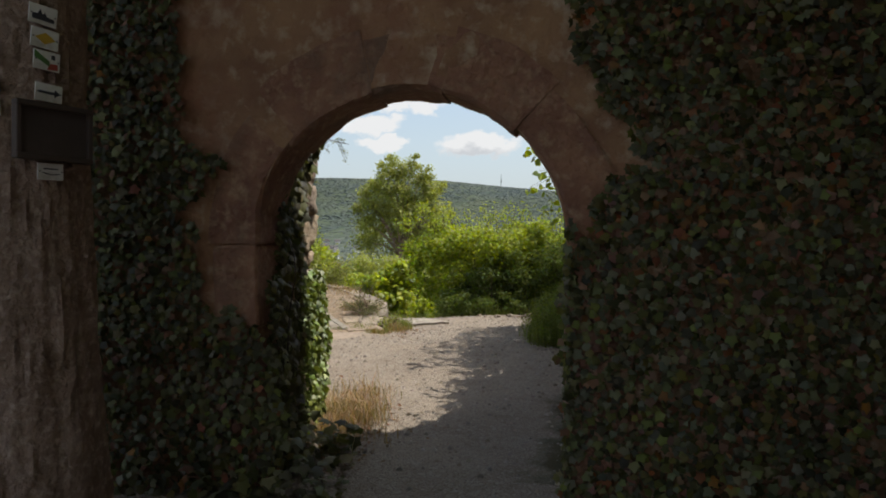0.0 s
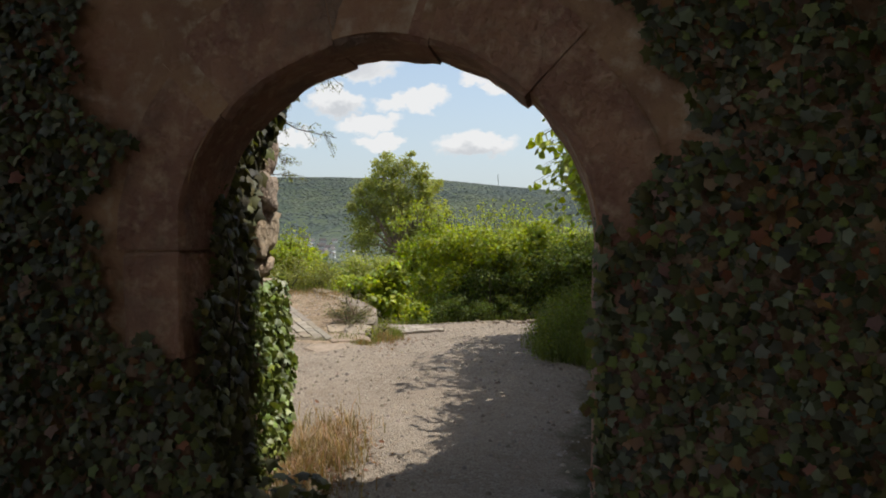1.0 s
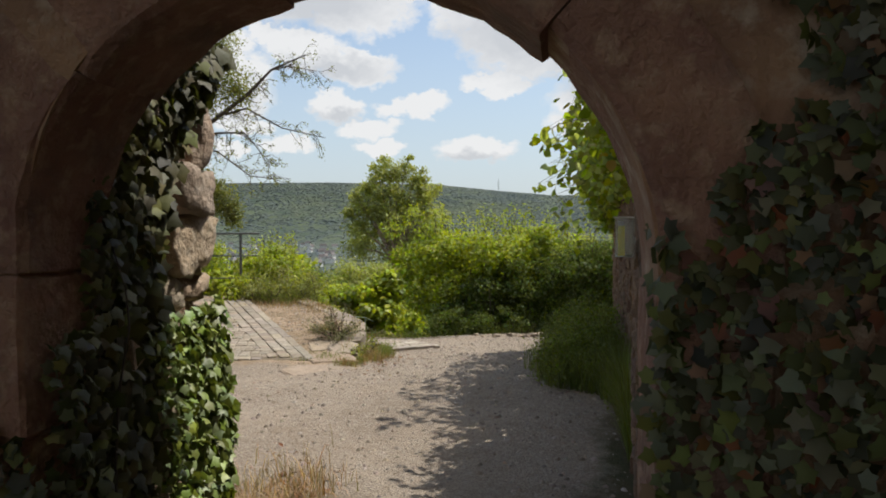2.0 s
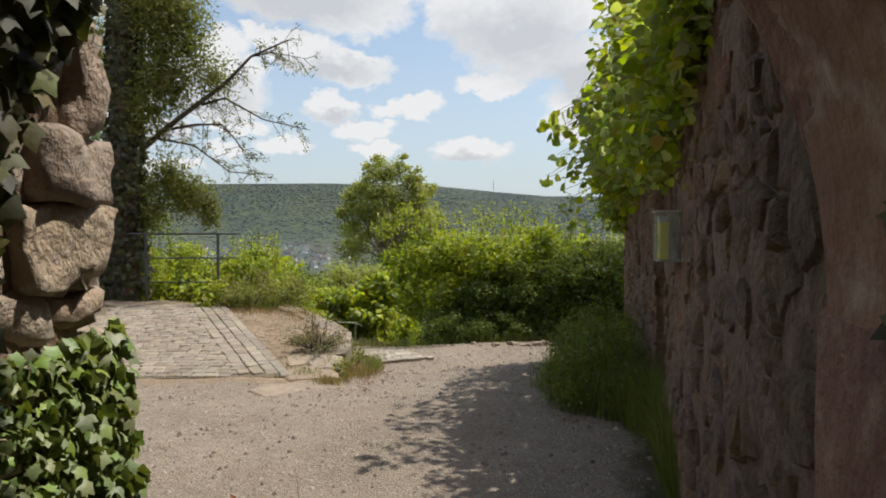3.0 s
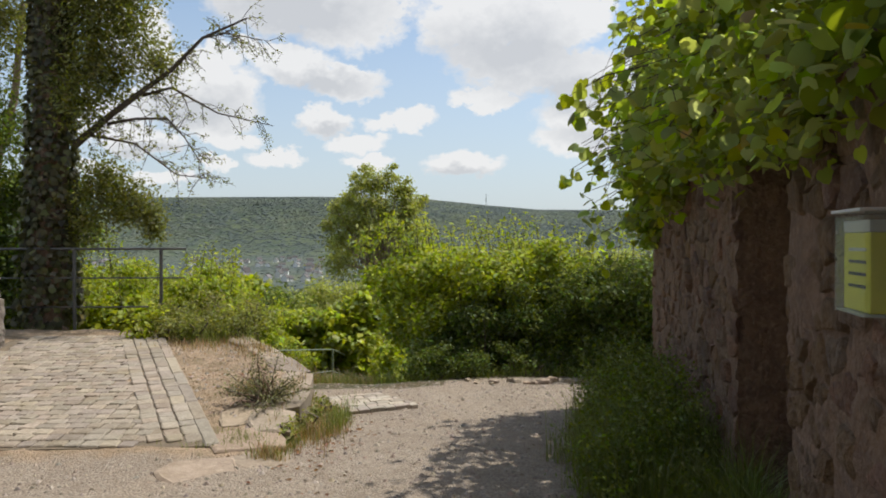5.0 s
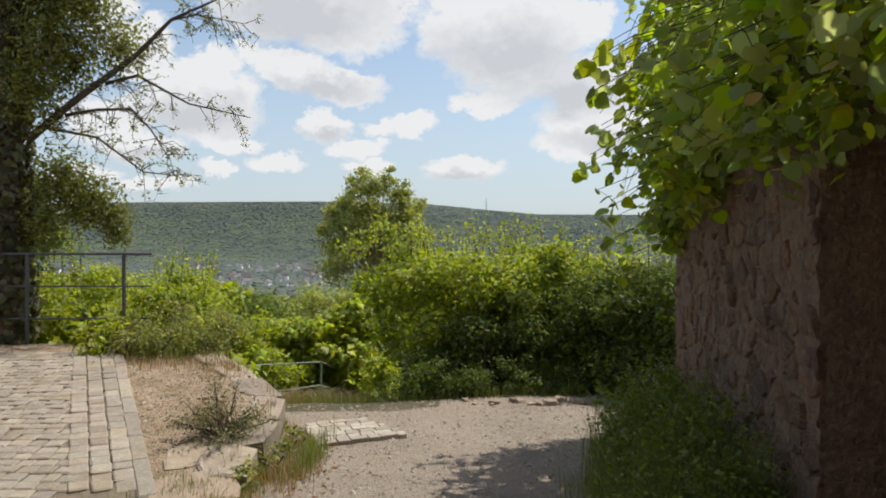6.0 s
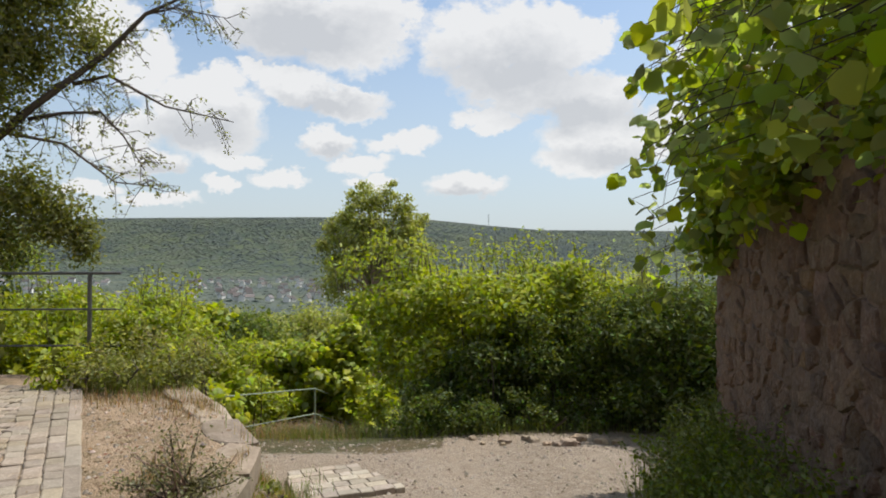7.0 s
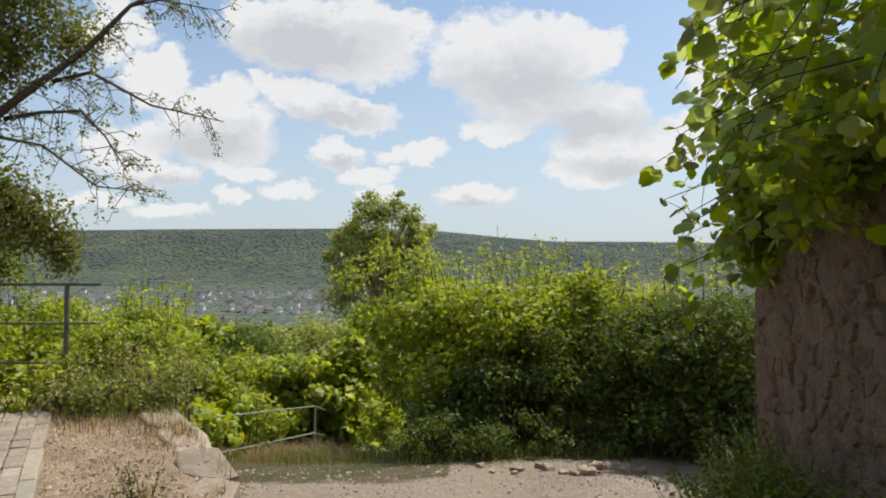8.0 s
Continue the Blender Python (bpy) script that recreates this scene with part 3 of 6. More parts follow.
def rubble_wall(name, a, b, foot, height, depth, stone_mat, label, seed, core=MORTAR, limit=300, top=None, sizes=(0.20, 0.135), proud=0.032, rest_mat=None, near=None):
    """A wall whose visible face runs from a to b (plan), body to its right-hand side."""
    rnd = random.Random(seed)
    a, b = Vector((*a, 0)), Vector((*b, 0))
    d = (b - a).normalized()
    n = Vector((-d.y, d.x, 0))
    length = (b - a).length
    w = thing(name, label, "wall", (a.x, a.y, foot), kind="structure")
    hgt = (lambda s: height) if top is None else top
    steps, rows = max(4, int(length / 0.05)), 60
    V, F = [], []
    for i in range(steps + 1):
        q0 = length * i / steps
        q = a + d * q0
        for k in range(rows + 1):
            z = -0.4 + (hgt(q0) + 0.4) * k / rows
            u = noise.noise(Vector((q0 * 2.1, z * 2.1, seed))) * 0.022 + noise.noise(Vector((q0 * 7, z * 9, seed))) * 0.016 + noise.noise(Vector((q0 * 19, z * 21, seed))) * 0.012
            p = q + n * (u + 0.015)
            V.append((p.x, p.y, foot + z))
        for z in (hgt(q0), -0.4):
            p = q - n * depth
            V.append((p.x, p.y, foot + z))
    w1 = rows + 3
    for i in range(steps):
        for k in range(w1):
            F.append((i * w1 + k, i * w1 + w1 + k, i * w1 + w1 + (k + 1) % w1, i * w1 + (k + 1) % w1))
    F += [tuple(range(w1))[::-1], tuple(steps * w1 + k for k in range(w1))]
    part("core", mesh("core", V, F, core, True), w)
    rot = Matrix((d, n, Vector((0, 0, 1)))).transposed().to_4x4()
    cells = [c for c in interlocking_cells(length, height, rnd, *sizes) if c[1] < hgt(c[0]) + 0.02]
    if near is not None:
        cells.sort(key=lambda c: abs(c[0] - near) + 3 * max(c[1] - 2.8, 0))
    restV, restF = [], []
    for i, (s, z, poly) in enumerate(cells):
        q = a + d * s
        sv, sf = cell_stone(poly, s, z, length, rnd, proud * rnd.choice((0.25, 0.5, 0.7, 0.8, 1.0, 1.0, 1.3)), rnd.uniform(0.004, 0.016))
        m = Matrix.Translation((q.x, q.y, foot + z)) @ rot
        if i < limit:
            ob = new("stone", mesh("stone", sv, sf, stone_mat, True))
            ob.matrix_basis = m
            under(ob, w)
        else:
            k = len(restV)
            restV += [m @ Vector(p) for p in sv]
            restF += [tuple(j + k for j in f) for f in sf]
    if restV:
        part("far_stones", mesh("far_stones", restV, restF, rest_mat or stone_mat, True), w, kind="stuff")
    return w


PALES = stone_variants("stone", PALE)
# right-hand wall in two stretches, the nearer one standing proud
RW_A, RW_B, RW_C, RW_D = (0.75, 3.90), (1.687, 7.53), (1.985, 8.66), (2.815, 12.7)


def build_right_wall():
    rubble_wall("wall_right", RW_A, RW_B, 0.0, 6.2, 0.9, RUBBLE, "tall brown rubble stone wall in the shade", 3, limit=300, near=2.0, top=lambda s: 6.2 - 3.5 * min(max(s - 1.9, 0) / 0.3, 1))
    rubble_wall("wall_niche", (2.03, 7.45), (2.32, 8.75), -0.1, 3.35, 0.5, RUBBLE, "back of a dark niche in the rubble wall", 6, limit=80)
    rubble_wall("wall_right_far", RW_C, RW_D, -0.25, 2.9, 0.9, RUBBLE, "brown rubble wall overhung by leafy vines", 4, limit=260, near=0.0)


def build_left_wall():
    rubble_wall("wall_terrace", (-4.78, 13.05), (-4.78, 7.6), 0.15, 3.3, 0.8, GREYSTONE, "grey rubble garden wall with a broken stepped end", 5, limit=280, near=0.5, core=GREY_MORTAR, proud=0.020,
                top=lambda s: 2.9 + wobble((s, 0, 0), 3.0, 0.1) if s > 0.78 else 0.7 + 2.9 * 0.13 * int(s / 0.13) + wobble((s, 3, 0), 9.0, 0.12), sizes=(0.17, 0.105))


def build_left_stub():
    """The broken pier behind the arch: big weathered blocks on a rubble foot."""
    w = thing("wall_stub", "broken pier of pale weathered sandstone blocks", "wall", (LJX, 5.2, 0), kind="structure")
    part("core", from_bm("core", block(-2.4, LJX - 0.03, 4.1, 5.14, -0.2, 2.05, 3, 3, 0.05, 0.05), MORTAR), w)
    big = [(4.98, 5.19, 1.87, 2.24, 0.02), (4.80, 5.24, 1.66, 1.875, 0.05), (4.70, 5.20, 1.405, 1.66, 0.03), (4.95, 5.21, 1.28, 1.40, 0.0), (4.62, 4.94, 1.26, 1.40, -0.02),
           (4.3, 4.69, 1.42, 1.66, 0.0), (4.3, 4.78, 1.67, 1.95, 0.0), (4.3, 4.96, 1.96, 2.3, 0.0)]
    for i, (y0, y1, z0, z1, dx) in enumerate(big):
        part("stone", from_bm("stone", block(LJX - 0.5, LJX + dx, y0 + 0.006, y1, z0 + 0.006, z1 - 0.004, i + 2.5, 4, 0.022, 0.055), PALE, True), w)
    rnd = random.Random(31)
    for c, (s, z, cw, ch) in enumerate(rubble_cells(0.95, 1.27, rnd, 0.09, 0.17, 0.12, 0.3)):
        m = Matrix.Translation((LJX - 0.12 + rnd.uniform(-0.02, 0.02), 5.2 - s, z)) @ Matrix.Diagonal((0.3, cw - 0.012, ch - 0.008, 1))
        ob = new("stone", rnd.choice(PALES))
        ob.matrix_basis = m
        under(ob, w)
    for c, (s, z, cw, ch) in enumerate(rubble_cells(1.4, 2.1, rnd, 0.14, 0.28, 0.2, 0.45)):
        m = Matrix.Translation((LJX - 0.15 - s, 5.1, z)) @ Matrix.Diagonal((cw - 0.012, 0.2, ch - 0.008, 1))
        ob = new("stone", rnd.choice(PALES))
        ob.matrix_basis = m
        under(ob, w)


build_right_wall()
build_left_wall()
build_left_stub()

# ---- vegetation in the open ----


def bush(name, blobs, mat, per_m2, size, label, category="bush", seed=1, shell=0.5, jitter=0.7, shape=OVAL_SHAPE, faces=OVAL_FACES, stems=True):
    b = thing(name, label, category, (blobs[0][0], blobs[0][1], ground_z(blobs[0][0], blobs[0][1])))
    p, n = blob_points(blobs, per_m2, seed, shell)
    r = np.random.default_rng(seed)
    up = n * 0.5 + np.array([0, 0, 0.7])
    part("leaves", leaf_mesh("leaves", p, up, size * r.uniform(0.6, 1.25, len(p)), mat, shape, faces, jitter=jitter, seed=seed), b, kind="stuff")
    if stems:
        rr = random.Random(seed)
        sets = []
        for bx, by, bz, rx, ry, rz in blobs[::max(1, len(blobs) // 7)]:
            g = ground_z(bx, by)
            for k in range(2):
                t = Vector((bx + rr.uniform(-.7, .7) * rx, by + rr.uniform(-.7, .7) * ry, bz + rr.uniform(0, .8) * rz))
                s = Vector((bx + rr.uniform(-.25, .25) * rx, by + rr.uniform(-.25, .25) * ry, min(g, bz) - 0.05))
                mid = (s + t) / 2 + Vector((rr.uniform(-.15, .15), rr.uniform(-.15, .15), 0.1))
                th = 0.012 + 0.012 * rz
                sets.append(([s, mid, t], [th, th * 0.7, th * 0.25]))
        for q in sets:
            part("stem", tubes("stem", [q], TWIG, 5), b)
    return b


def clumps(x0, x1, y0, y1, z0, z1, n, r0, r1, seed, crest=None, undercut=0.0):
    """Lumps of foliage that fill a stretch of hedge."""
    rr = random.Random(seed)
    out = []
    for _ in range(n):
        x, y = rr.uniform(x0, x1), rr.uniform(y0, y1)
        top = z1 if crest is None else crest(x)
        r = rr.uniform(r0, r1)
        z = z0 + (top - r * 0.8 - z0) * rr.random() ** 0.6
        y += undercut * max(0.0, (0.9 - z)) / 1.5
        out.append((x, y, z, r, r * rr.uniform(0.8, 1.1), r * rr.uniform(0.6, 0.85)))
    return out


def crest(x):
    return float(np.interp(x, [-1.35, -1.0, -0.5, 0.1, 0.8, 1.6, 2.0, 2.5, 3.2, 4.0], [0.75, 1.55, 1.82, 1.78, 1.65, 1.68, 1.82, 1.65, 1.3, 1.35])) + wobble((x, 0, 0), 3.0, 0.25)


def shoots(owner, top, x0, x1, y0, y1, n, mat, seed, size=0.07, h0=0.15, h1=0.55):
    """Young upright shoots that stand out of a crown."""
    rr = random.Random(seed)
    sets, P = [], []
    for _ in range(n):
        x, y = rr.uniform(x0, x1), rr.uniform(y0, y1)
        h = rr.uniform(h0, h1)
        a = Vector((x, y, top(x) - 0.35))
        b = a + Vector((rr.uniform(-.18, .18), rr.uniform(-.15, .15), 0.35 + h))
        sets.append(([a, (a + b) / 2 + Vector((rr.uniform(-.03, .03), 0, 0)), b], [0.006, 0.004, 0.002]))
        for k in range(int(10 + h * 26)):
            q = a.lerp(b, rr.uniform(0.25, 1.0))
            P.append(tuple(q + Vector((rr.uniform(-.07, .07), rr.uniform(-.07, .07), rr.uniform(-.02, .02)))))
    P = np.array(P)
    r = np.random.default_rng(seed)
    part("shoot_growth", tubes("shoot_growth", sets, TWIG, 4), owner, kind="stuff")
    part("shoot_leaves", leaf_mesh("shoot_leaves", P, np.tile([0, 0, 1.0], (len(P), 1)), size * r.uniform(0.6, 1.2, len(P)), mat, jitter=0.7, seed=seed), owner, kind="stuff")


HEDGE = clumps(-0.95, 3.3, 15.7, 18.0, -1.2, 1.8, 125, 0.24, 0.52, 11, crest, 0.7)
h = bush("shrub", [c for c in HEDGE if c[0] <= 0.15 and c[1] > 16.75 - c[0] * 0.5 and (c[0] > -0.62 or c[2] > 0.6)], BUSH, 150, 0.125, "loose sunlit green shrub at the hedge's end", "bush", 28, 0.95, 0.8, stems=False)
shoots(h, crest, -1.05, 0.15, 16.8, 18.0, 34, BUSH, 318, 0.09, 0.05, 0.35)
h = bush("hedge", [(1.1, 17.3, 0.1, 1.4, 0.7, 0.95)] + [c for c in HEDGE if c[0] > 0.15], BUSH, 340, 0.10, "dense sunlit green hedge beside the path", "hedge", 11, 0.6, 0.85)
shoots(h, crest, 0.1, 3.1, 16.0, 18.0, 62, BUSH, 311, 0.08, 0.05, 0.42)
h = bush("shrub", clumps(2.7, 5.0, 13.9, 16.4, -1.1, 1.45, 74, 0.2, 0.5, 12), DIM_LEAF, 400, 0.075, "dark leafy shrub at the end of the wall", "bush", 12, 0.8, 0.75)
shoots(h, lambda x: 1.45, 2.8, 4.2, 14.2, 16.0, 22, BUSH, 312)
h = bush("shrub", clumps(-6.8, -4.6, 15.2, 17.4, -0.9, 1.5, 52, 0.2, 0.5, 13), BUSH, 400, 0.08, "bright green shrub growing behind the railing", "bush", 13, 0.8, 0.75)
shoots(h, lambda x: 1.45, -6.6, -4.7, 15.4, 17.0, 26, BUSH, 313)


def rail_crest(x):
    return float(np.interp(x, [-4.6, -4.2, -3.7, -3.2, -2.8, -2.6], [1.0, 0.9, 1.1, 1.28, 0.85, 0.4])) + wobble((x, 9, 0), 4.0, 0.12)


h = bush("shrub", clumps(-4.6, -2.6, 15.1, 17.2, -0.9, 1.45, 54, 0.2, 0.44, 23, rail_crest), BUSH, 260, 0.105, "bright green shrub growing behind the railing", "bush", 23, 0.8, 0.75, shape=IVY_SHAPE, faces=IVY_FACES)
shoots(h, rail_crest, -4.5, -2.7, 15.3, 17.0, 24, BUSH, 314, 0.10, 0.05, 0.35)
def corner_crest(x):
    return float(np.interp(x, [-3.7, -3.3, -2.9, -2.5, -2.1, -1.8], [0.9, 1.2, 1.32, 0.9, 0.5, 0.35])) + wobble((x, 3, 0), 4.0, 0.12)


h = bush("shrub", clumps(-3.5, -2.62, 14.3, 15.6, 0.3, 1.4, 44, 0.14, 0.32, 14, corner_crest), BUSH, 460, 0.075, "bright green shrub at the terrace corner", "bush", 14, 0.8, 0.8)
shoots(h, corner_crest, -3.5, -2.6, 14.6, 15.6, 22, BUSH, 317, 0.07, 0.05, 0.3)


def thicket_crest(x):
    return float(np.interp(x, [0.0, 0.5, 1.1, 1.8, 2.6, 3.3, 4.2], [-0.1, 0.45, 0.85, 1.20, 1.05, 1.0, 1.2])) + wobble((x, 7, 0), 3.0, 0.2)


# Dark leaves put the shade of the hedge's lower front into their colour
bush("dim_thicket", clumps(0.1, 3.4, 15.2, 16.1, -0.6, 1.2, 60, 0.18, 0.38, 25, thicket_crest), DIM_LEAF, 480, 0.07, "dark-leaved thicket added to deepen the hedge's shaded front", "bush", 25, 0.7, 0.8)
# Low dark strip, partly grass, added where the hedge's shadow falls on gravel
bush("dim_thicket", clumps(-0.1, 3.1, 14.55, 15.3, -0.45, 0.1, 60, 0.10, 0.24, 29, lambda x: 0.0 + 0.22 * abs(math.sin(x * 3.1)) + wobble((x, 2, 0), 5.0, 0.12)), DIM_LEAF, 420, 0.05, "low dark growth standing in for grass and the hedge's shade", "bush", 29, 0.8, 0.8)
h = bush("shrub", clumps(-3.9, -2.3, 17.2, 18.8, -1.7, 0.40, 44, 0.18, 0.40, 24), BUSH, 300, 0.10, "light green scrub below the terrace", "bush", 24, 0.8, 0.75)
shoots(h, lambda x: 0.35, -3.8, -2.4, 17.3, 18.6, 20, BUSH, 315, 0.09, 0.05, 0.35)
h = bush("shrub", clumps(-3.3, -0.9, 19.4, 21.2, -2.2, 0.12, 70, 0.18, 0.42, 15), BUSH, 210, 0.13, "young maple scrub on the slope", "bush", 15, 0.8, 0.7, shape=IVY_SHAPE, faces=IVY_FACES)
bush("shrub", clumps(-2.5, -0.6, 20.0, 21.6, -2.2, 0.95, 80, 0.13, 0.34, 26, lambda x: float(np.interp(x, [-2.5, -1.9, -1.2, -0.6], [-0.1, 0.2, 0.6, 1.0]))), BUSH, 170, 0.12, "bright young scrub beside the low rail", "bush", 26, 0.8, 0.75, shape=IVY_SHAPE, faces=IVY_FACES)
bush("slope_tree", clumps(-6.8, -3.2, 23, 26, -3.2, 0.6, 60, 0.35, 0.8, 16), DARK_LEAF, 170, 0.12, "dark green tree crown below the terrace", "tree", 16, 0.8)
bush("slope_tree", clumps(-3.4, -1.0, 24, 27, -3.5, 0.5, 46, 0.35, 0.75, 17), TREE_LEAF, 170, 0.12, "light green tree crown below the path", "tree", 17, 0.8)
bush("slope_tree", clumps(-12, -6.8, 23, 27, -3.5, 0.9, 60, 0.4, 0.9, 18), BUSH, 150, 0.13, "sunlit green tree crown below the railing", "tree", 18, 0.8)
bush("slope_tree", clumps(2, 9, 30, 34, -4.5, 1.5, 60, 0.5, 1.1, 19), TREE_LEAF, 110, 0.14, "green tree crowns behind the hedge", "tree", 19, 0.8)
bush("slope_tree", clumps(-24, -8, 44, 52, -12, -1.0, 110, 0.8, 1.7, 20), TREE_LEAF, 60, 0.22, "green woodland edge on the valley slope", "tree", 20, 0.8)
bush("slope_tree", clumps(-9, 4, 50, 58, -14, -1.5, 105, 0.8, 1.7, 21), DARK_LEAF, 60, 0.22, "green woodland edge on the valley slope", "tree", 21, 0.8)


def build_walnut():
    wx, wy = -2.4, 42.0
    g = ground_z(wx, wy)
    t = thing("tree", "tall light green tree on the valley slope", "tree", (wx, wy, g))
    part("trunk", tubes("trunk", [([(wx, wy, g), (wx, wy, -3), (wx - 0.1, wy, 0.5)], [0.30, 0.26, 0.18])], BARK, 10), t)
    rr = random.Random(4)
    blobs = []
    for x, z, r in [(0.0, 4.1, 0.62), (-0.75, 3.95, 0.52), (0.75, 3.75, 0.55), (-1.35, 3.25, 0.6), (1.35, 3.1, 0.55), (-0.3, 3.2, 0.75), (0.5, 2.7, 0.8), (-1.3, 2.4, 0.7), (1.5, 2.3, 0.6), (-0.3, 2.1, 0.9),
                    (-1.65, 1.6, 0.65), (1.7, 1.4, 0.7), (0.35, 4.45, 0.36), (-0.45, 4.45, 0.34), (1.75, 3.3, 0.34), (-1.8, 3.0, 0.36), (1.2, 3.75, 0.34), (0.0, 1.2, 1.2), (1.5, 0.6, 0.9), (-1.7, 0.6, 0.9), (0.0, -1.0, 1.7)]:
        x, z, r = x * 1.25, 1.6 + (z - 1.6) * 1.235, r * 1.25
        y = wy + rr.uniform(-0.8, 0.8)
        blobs.append((wx + x, y, z, r, r, r * 0.85))
        limb = [(wx, wy, -0.5), (wx + x * 0.5, (y + wy) / 2, z * 0.45), (wx + x, y, z)]
        part("limb", tubes("limb", [(limb, [0.11, 0.06, 0.02])], BARK, 6), t)
        for k in range(4):
            e = Vector(limb[2]) + Vector((rr.uniform(-1, 1), rr.uniform(-1, 1), rr.uniform(-.3, 1.0))) * r
            blobs.append((e.x, e.y, e.z, r * 0.42, r * 0.42, r * 0.34))
    p, n = blob_points(blobs, 95, 5, 0.85)
    part("crown", leaf_mesh("crown", p, n * 0.4 + np.array([0, 0, 0.7]), RNG.uniform(0.10, 0.22, len(p)), TREE_LEAF, jitter=0.8, seed=5), t, kind="stuff")


build_walnut()

# ---- far valley: forest and town ----


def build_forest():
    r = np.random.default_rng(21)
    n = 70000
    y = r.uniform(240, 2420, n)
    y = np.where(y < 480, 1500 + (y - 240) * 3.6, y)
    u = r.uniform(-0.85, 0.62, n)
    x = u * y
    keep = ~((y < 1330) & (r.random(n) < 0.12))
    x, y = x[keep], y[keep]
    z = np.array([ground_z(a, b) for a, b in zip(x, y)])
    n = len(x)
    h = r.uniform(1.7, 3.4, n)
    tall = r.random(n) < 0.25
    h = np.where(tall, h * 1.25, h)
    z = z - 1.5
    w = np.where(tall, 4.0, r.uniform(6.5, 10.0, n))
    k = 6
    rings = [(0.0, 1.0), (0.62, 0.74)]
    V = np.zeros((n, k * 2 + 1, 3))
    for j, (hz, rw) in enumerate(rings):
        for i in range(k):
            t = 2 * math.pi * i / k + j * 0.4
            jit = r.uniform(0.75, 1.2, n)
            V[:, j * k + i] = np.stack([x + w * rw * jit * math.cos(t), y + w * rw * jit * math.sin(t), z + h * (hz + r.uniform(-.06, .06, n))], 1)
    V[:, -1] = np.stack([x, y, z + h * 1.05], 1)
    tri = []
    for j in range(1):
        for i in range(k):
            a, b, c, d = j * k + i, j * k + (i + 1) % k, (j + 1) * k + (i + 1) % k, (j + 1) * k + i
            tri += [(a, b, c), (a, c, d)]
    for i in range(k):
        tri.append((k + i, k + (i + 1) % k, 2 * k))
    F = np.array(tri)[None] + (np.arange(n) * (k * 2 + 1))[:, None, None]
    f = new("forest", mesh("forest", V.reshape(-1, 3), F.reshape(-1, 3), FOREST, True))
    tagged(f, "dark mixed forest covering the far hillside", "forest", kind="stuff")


def house(x, y, w, d, h, turn):
    z = ground_z(x, y) - 1
    t = thing("house", "small white house with a tiled gable roof", "house", (x, y, z), "houses of the town")
    t.rotation_euler = (0, 0, turn)
    V = [(-w, -d, 0), (w, -d, 0), (w, d, 0), (-w, d, 0), (-w, -d, h), (w, -d, h), (w, d, h), (-w, d, h), (-w, 0, h + d * 0.85), (w, 0, h + d * 0.85)]
    wall = new("wall", mesh("wall", V, [(0, 1, 5, 4), (1, 2, 6, 9, 5), (2, 3, 7, 6), (3, 0, 4, 8, 7)], HOUSE_WALL))
    wall.parent = t
    o, e = 0.5, d + 0.6
    e_z, top = h - 0.5, h + d * 0.85 + 0.1
    V = [(-w - o, -e, e_z), (w + o, -e, e_z), (w + o, 0, top), (-w - o, 0, top), (-w - o, e, e_z), (w + o, e, e_z)]
    V += [(a, b, c + 0.35) for a, b, c in V]
    roof = new("roof", mesh("roof", V, [(0, 1, 2, 3), (3, 2, 5, 4), (6, 9, 8, 7), (9, 10, 11, 8), (0, 6, 7, 1), (4, 5, 11, 10), (0, 3, 9, 6), (3, 4, 10, 9), (1, 7, 8, 2), (2, 8, 11, 5)], HOUSE_ROOF))
    roof.parent = t


def build_town():
    rr = random.Random(9)
    for i in range(150):
        y = rr.uniform(800, 1300)
        u = rr.choice((rr.uniform(-0.34, -0.16), rr.uniform(-0.34, -0.12), rr.uniform(-0.62, -0.44), rr.uniform(0.14, 0.3)))
        house(u * y, y, rr.uniform(3.0, 5.2), rr.uniform(2.8, 4.0), rr.uniform(5.0, 7.5), rr.choice((0.2, 1.7, 0.5, 1.3)) + rr.uniform(-.2, .2))


build_forest()
build_town()

# ---- ivy on the gate ----


def ivy_points(n, x0, x1, z0, z1, mask, seed, thick=0.10):
    """Leaf places on the gate's front, in gate axes, then turned with it."""
    r = np.random.default_rng(seed)
    P = []
    while len(P) < n:
        x, z = r.uniform(x0, x1), r.uniform(z0, z1)
        k = mask(x, z) + wobble((x, z, seed), 2.4, 0.16) + wobble((x, z, seed), 8, 0.07)
        if k > 0:
            bulge = min(k * 1.2, 1) * thick + 0.05 * noise.noise(Vector((x * 2.2, z * 2.2, seed)))
            P.append(GATE @ Vector((x, GY0 - 0.03 - max(bulge, 0) * r.random() ** 0.6, z)))
    return np.array([tuple(p) for p in P])


GN = np.array(tuple(GATE.to_3x3() @ Vector((0, -1, 0.25))))


def hang(n, seed, spread=0.75):
    return math.pi + np.random.default_rng(seed).normal(0, spread, n)


